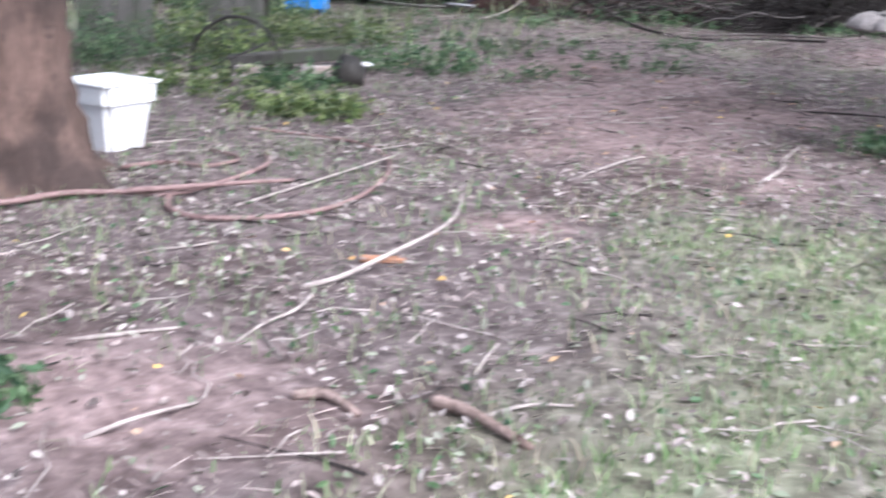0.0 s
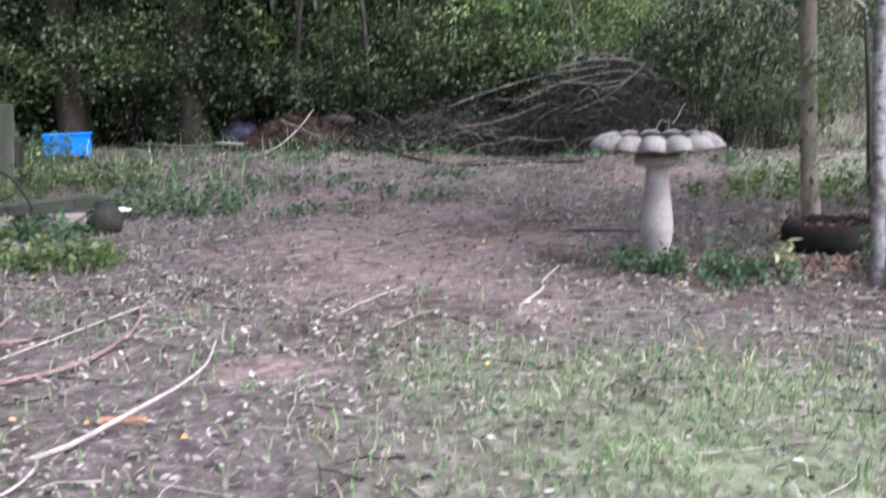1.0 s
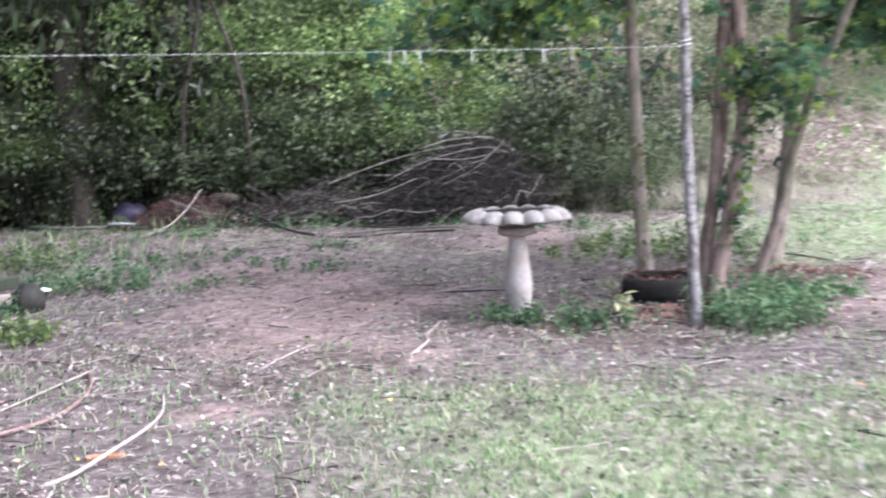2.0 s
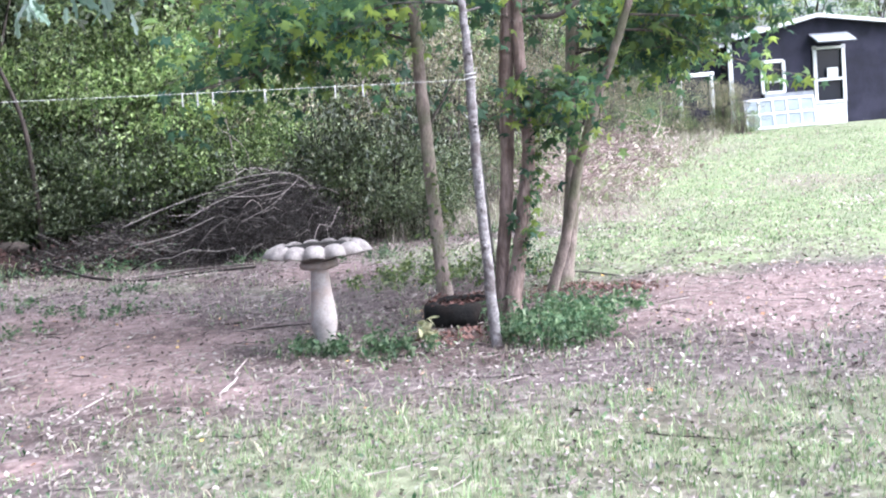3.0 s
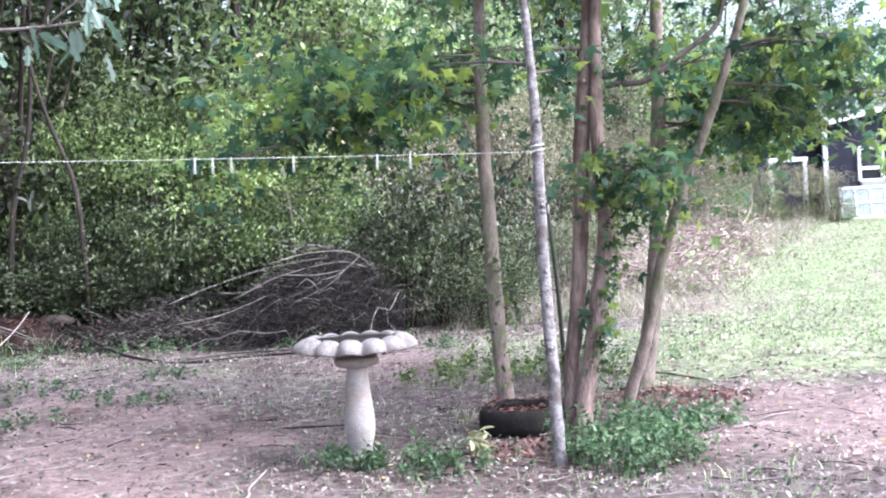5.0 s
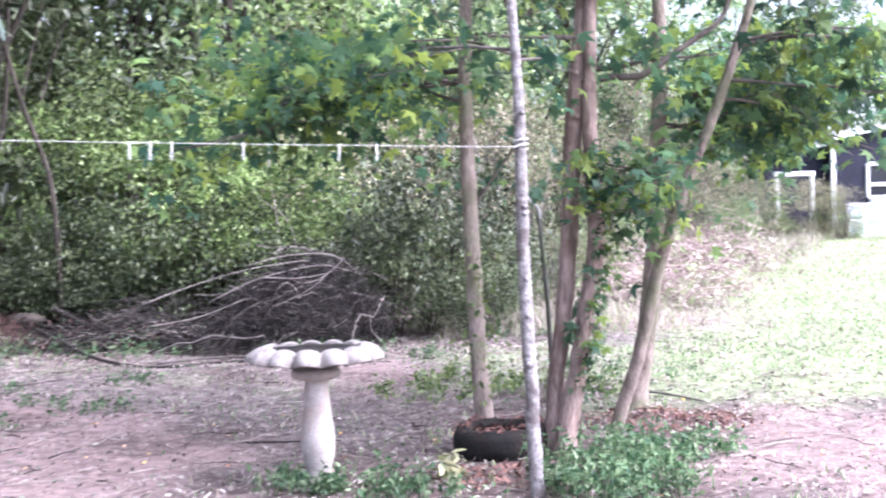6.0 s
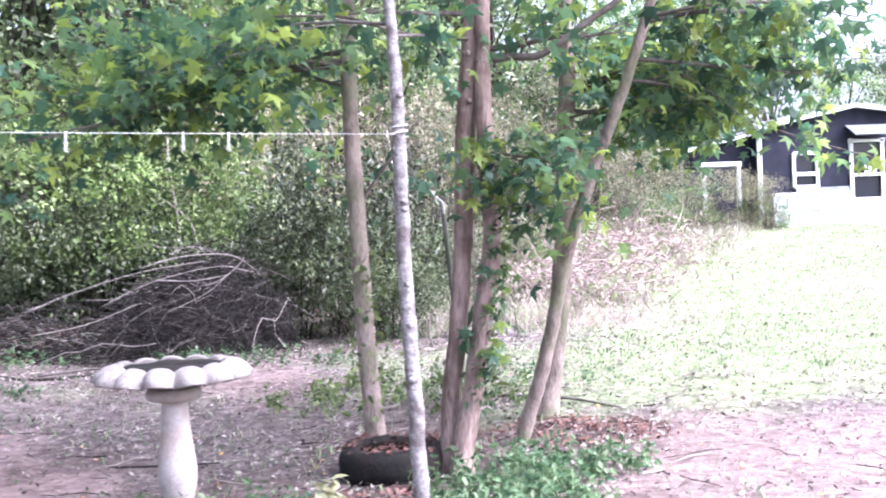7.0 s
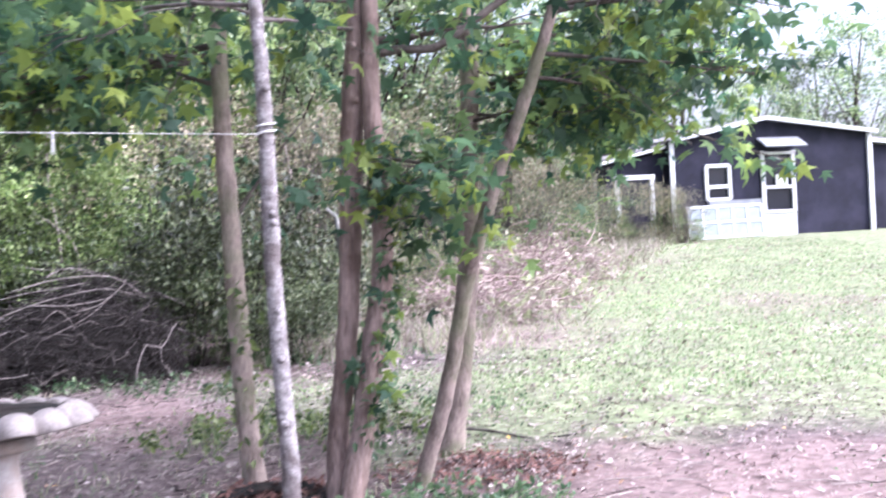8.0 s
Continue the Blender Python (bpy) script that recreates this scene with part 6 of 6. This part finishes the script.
# ---- shed ----
def shed():
    y0, z0 = 24.4, 0.86
    left, right, mid = 12.2, 17.3, 14.5
    t = thing("shed", (mid, y0, z0), "dark navy gabled shed with white trim and two lean-tos", "shed")

    def slab(pts, depth, name, mat, label="", y=0.0, parent=t):
        """A flat outline in the facade's plane, drawn back by depth."""
        bm = bmesh.new()
        a = [bm.verts.new((x - mid, y, z - z0)) for x, z in pts]
        b = [bm.verts.new((x - mid, y + depth, z - z0)) for x, z in pts]
        bm.faces.new(a)
        bm.faces.new(b[::-1])
        for i in range(len(pts)):
            j = (i + 1) % len(pts)
            bm.faces.new((a[j], a[i], b[i], b[j]))
        return part(name, bm, mat, parent, label)

    def bar(x0, z_a, x1, z_b, w, name, y=-0.05, depth=0.06, mat=M_WHITE_PAINT, parent=t, label=""):
        d = Vector((x1 - x0, 0, z_b - z_a))
        turn = Euler((0, -math.atan2(d.z, d.x), 0)).to_matrix()
        return part(name, box((d.length, depth, w), ((x0 + x1) / 2 - mid, y, (z_a + z_b) / 2 - z0), turn, 0.008), mat, parent, label)
    # facade in pieces round the window and the door
    wx0, wx1, wz0, wz1 = 13.04, 13.62, 1.75, 2.52
    dx0, dx1, dz1 = 14.40, 15.32, 2.82
    g = 0.1
    slab([(left, z0 - g), (wx0, z0 - g), (wx0, 3.25), (left, 3.12)], 0.1, "wall", M_NAVY)
    slab([(wx0, z0 - g), (wx1, z0 - g), (wx1, wz0), (wx0, wz0)], 0.1, "wall", M_NAVY)
    slab([(wx0, wz1), (wx1, wz1), (wx1, 3.36), (wx0, 3.25)], 0.1, "wall", M_NAVY)
    slab([(wx1, z0 - g), (dx0, z0 - g), (dx0, 3.5), (wx1, 3.36)], 0.1, "wall", M_NAVY)
    slab([(dx0, dz1), (dx1, dz1), (dx1, 3.43), (mid, 3.52), (dx0, 3.5)], 0.1, "wall", M_NAVY)
    slab([(dx1, z0 - g), (right, z0 - g), (right, 3.18), (dx1, 3.43)], 0.1, "wall", M_NAVY)
    for x in (left + 0.05, right - 0.05):
        part("side_wall", box((0.1, 5.8, 2.3), (x - mid, 3.0, 1.12), None, 0), M_NAVY, t)
    part("back_wall", box((right - left, 0.1, 2.3), ((left + right) / 2 - mid, 5.85, 1.12), None, 0), M_NAVY, t)
    for sgn, x_e, z_e in ((-1, left - 0.08, 3.10), (1, right + 0.1, 3.17)):
        d = Vector((x_e - mid, 0, z_e - 3.58))
        turn = Euler((0, -math.atan2(d.z, d.x), 0)).to_matrix()
        part("roof", box((d.length, 6.3, 0.05), ((x_e + mid) / 2 - mid, 2.95, (z_e + 3.58) / 2 - z0 + 0.02), turn, 0.004), M_ROOF, t)
        bar(mid, 3.56, x_e, z_e, 0.09, "fascia", -0.24, 0.04)
    bar(left, z0 - 0.05, left, 3.1, 0.11, "corner_trim")
    bar(right - 0.02, z0 - 0.05, right - 0.02, 3.15, 0.13, "corner_trim")
    # lean-tos
    slab([(10.75, 1.0), (left - 0.06, 1.0), (left - 0.06, 2.9), (10.75, 2.6)], 0.08, "lean_to_wall", M_NAVY, y=0.3)
    bar(10.5, 2.66, left - 0.06, 3.0, 0.07, "fascia", 0.1)
    slab([(right + 0.07, z0 - g), (19.6, z0 - g), (19.6, 2.7), (right + 0.07, 2.95)], 0.08, "lean_to_wall", M_NAVY, y=0.3)
    bar(right + 0.1, 3.0, 19.8, 2.72, 0.09, "fascia", 0.1)
    for x0, x1, za, zb in ((10.5, left - 0.06, 2.68, 3.02), (right + 0.1, 19.8, 3.03, 2.75)):
        d = Vector((x1 - x0, 0, zb - za))
        part("lean_to_roof", box((d.length, 3.0, 0.04), ((x0 + x1) / 2 - mid, 1.6, (za + zb) / 2 - z0 + 0.05), Euler((0, -math.atan2(d.z, d.x), 0)).to_matrix(), 0.004), M_ROOF, t)
    # window
    w = slab([(wx0 + 0.05, wz0 + 0.05), (wx1 - 0.05, wz0 + 0.05), (wx1 - 0.05, wz1 - 0.05), (wx0 + 0.05, wz1 - 0.05)], 0.012, "window", M_GLASS, "dark window with white sash", 0.03)
    for a in ((wx0, wz0, wx1, wz0), (wx0, wz1, wx1, wz1), (wx0, (wz0 * 0.62 + wz1 * 0.38), wx1, (wz0 * 0.62 + wz1 * 0.38)), (wx0, wz0, wx0, wz1), (wx1, wz0, wx1, wz1)):
        bar(*a, 0.085, "frame", -0.02, 0.07, parent=w)
    # door
    d = slab([(dx0 + 0.02, z0), (dx1 - 0.02, z0), (dx1 - 0.02, 1.42), (dx0 + 0.02, 1.42)], 0.05, "door", M_WHITE_PAINT, "white storm door with dark upper panes", -0.02)
    slab([(dx0 + 0.12, 1.42), (dx1 - 0.12, 1.42), (dx1 - 0.12, 2.7), (dx0 + 0.12, 2.7)], 0.012, "pane", M_GLASS, y=0.02, parent=d)
    for a in ((dx0 + 0.07, 1.4, dx0 + 0.07, 2.82), (dx1 - 0.07, 1.4, dx1 - 0.07, 2.82), (dx0, 2.76, dx1, 2.76), (dx0 + 0.1, 1.98, dx1 - 0.1, 1.98), (dx0 + 0.1, 1.42, dx1 - 0.1, 1.42)):
        bar(*a, 0.1 if a[0] == a[2] else 0.07, "frame", -0.03, 0.05, parent=d)
    slab([(14.78, 2.02), (15.08, 2.02), (15.08, 2.26), (14.78, 2.26)], 0.006, "notice", M_NOTICE, "pale paper notice", -0.06, d)
    part("awning", box((1.05, 0.5, 0.03), ((dx0 + dx1) / 2 - mid, -0.26, 3.0 - z0), Euler((radians(28), 0, 0)).to_matrix(), 0.006), M_GREY_PAINT, t, "small faded awning over the door")
    # low white wall under the window
    slab([(13.05, z0 - g), (dx0 - 0.03, z0 - g), (dx0 - 0.03, 1.73), (13.05, 1.73)], 0.05, "white_panel", M_GREY_PAINT, "white panel below the window", -0.09)


M_GLASS = bpy.data.materials.new("dark_glass")
M_GLASS.use_nodes = True
M_GLASS.node_tree.nodes["Principled BSDF"].inputs["Base Color"].default_value = (0.02, 0.022, 0.03, 1)
M_GLASS.node_tree.nodes["Principled BSDF"].inputs["Roughness"].default_value = 0.08
M_PALE_GLASS = material("pale_frosted_glass", (0.22, 0.26, 0.30), (0.33, 0.37, 0.41), 4, 0.3, 0.05)
M_GREY_PAINT = material("dull_white_paint", (0.2, 0.215, 0.235), (0.32, 0.335, 0.36), 6, 0.7, 0.1)
M_NOTICE = material("pale_notice", (0.5, 0.52, 0.52), (0.68, 0.7, 0.7), 9, 0.7, 0.05)
shed()


def old_sash():
    """A white window sash with ten panes leaning on the shed."""
    t = thing("old_window_sash", (13.35, 24.1, 0.86), "old white window sash with ten pale panes leaning at the shed", "window sash")
    t.rotation_euler = (radians(-8), 0, 0)
    w, h = 1.85, 0.74
    for i in range(6):
        part("mullion", box((0.05, 0.05, h), (-w / 2 + w * i / 5, 0, h / 2 + 0.02), None, 0.005), M_WHITE_PAINT, t)
    for z in (0.045, h / 2 + 0.02, h):
        part("rail", box((w + 0.05, 0.056, 0.06), (0, 0, z), None, 0.005), M_WHITE_PAINT, t)
    for i in range(5):
        for j in range(2):
            part("pane", box((w / 5 - 0.05, 0.01, h / 2 - 0.06), (-w / 2 + w * (i + 0.5) / 5, 0, 0.04 + h * (0.25 + 0.5 * j)), None, 0), M_PALE_GLASS, t)


old_sash()


def white_gate():
    t = thing("gate_frame", (11.1, 24.0, float(ground_z(11.1, 24.0))), "white painted wooden gate frame in the brush", "gate")
    for x, h in ((-0.4, 1.4), (0.42, 1.45)):
        part("post", box((0.09, 0.09, h), (x, 0, h / 2 - 0.05), None, 0.008), M_WHITE_PAINT, t)
    part("top_rail", box((0.95, 0.1, 0.1), (0.01, 0, 1.42), None, 0.008), M_WHITE_PAINT, t)
    p = thing("fence_post", (10.05, 23.7, float(ground_z(10.05, 23.7))), "weathered grey fence post in the brush", "post")
    part("post", box((0.1, 0.1, 1.6), (0, 0, 0.75), None, 0.01), M_GREY_WOOD, p)


white_gate()


def leaning_post():
    at = (1.9, 8.0)
    t = thing("leaning_post", (*at, float(ground_z(*at))), "thin weathered stake with a pale bent wire at its top", "post")
    h = Heap()
    h.add(*tube(np.array([(0.03, 0, -0.08), (0.0, 0, 0.7), (-0.05, 0, 1.38)]), [0.019, 0.017], 8))
    put("post", h.mesh("post", M_GREY_WOOD, True), t)
    h = Heap()
    h.add(*tube(smooth_line([(-0.045, -0.01, 1.3), (-0.055, -0.022, 1.38), (-0.1, -0.025, 1.42), (-0.14, -0.025, 1.47)], 5), [0.011, 0.008], 6))
    put("wire", h.mesh("wire", M_LINE, True), t)


leaning_post()
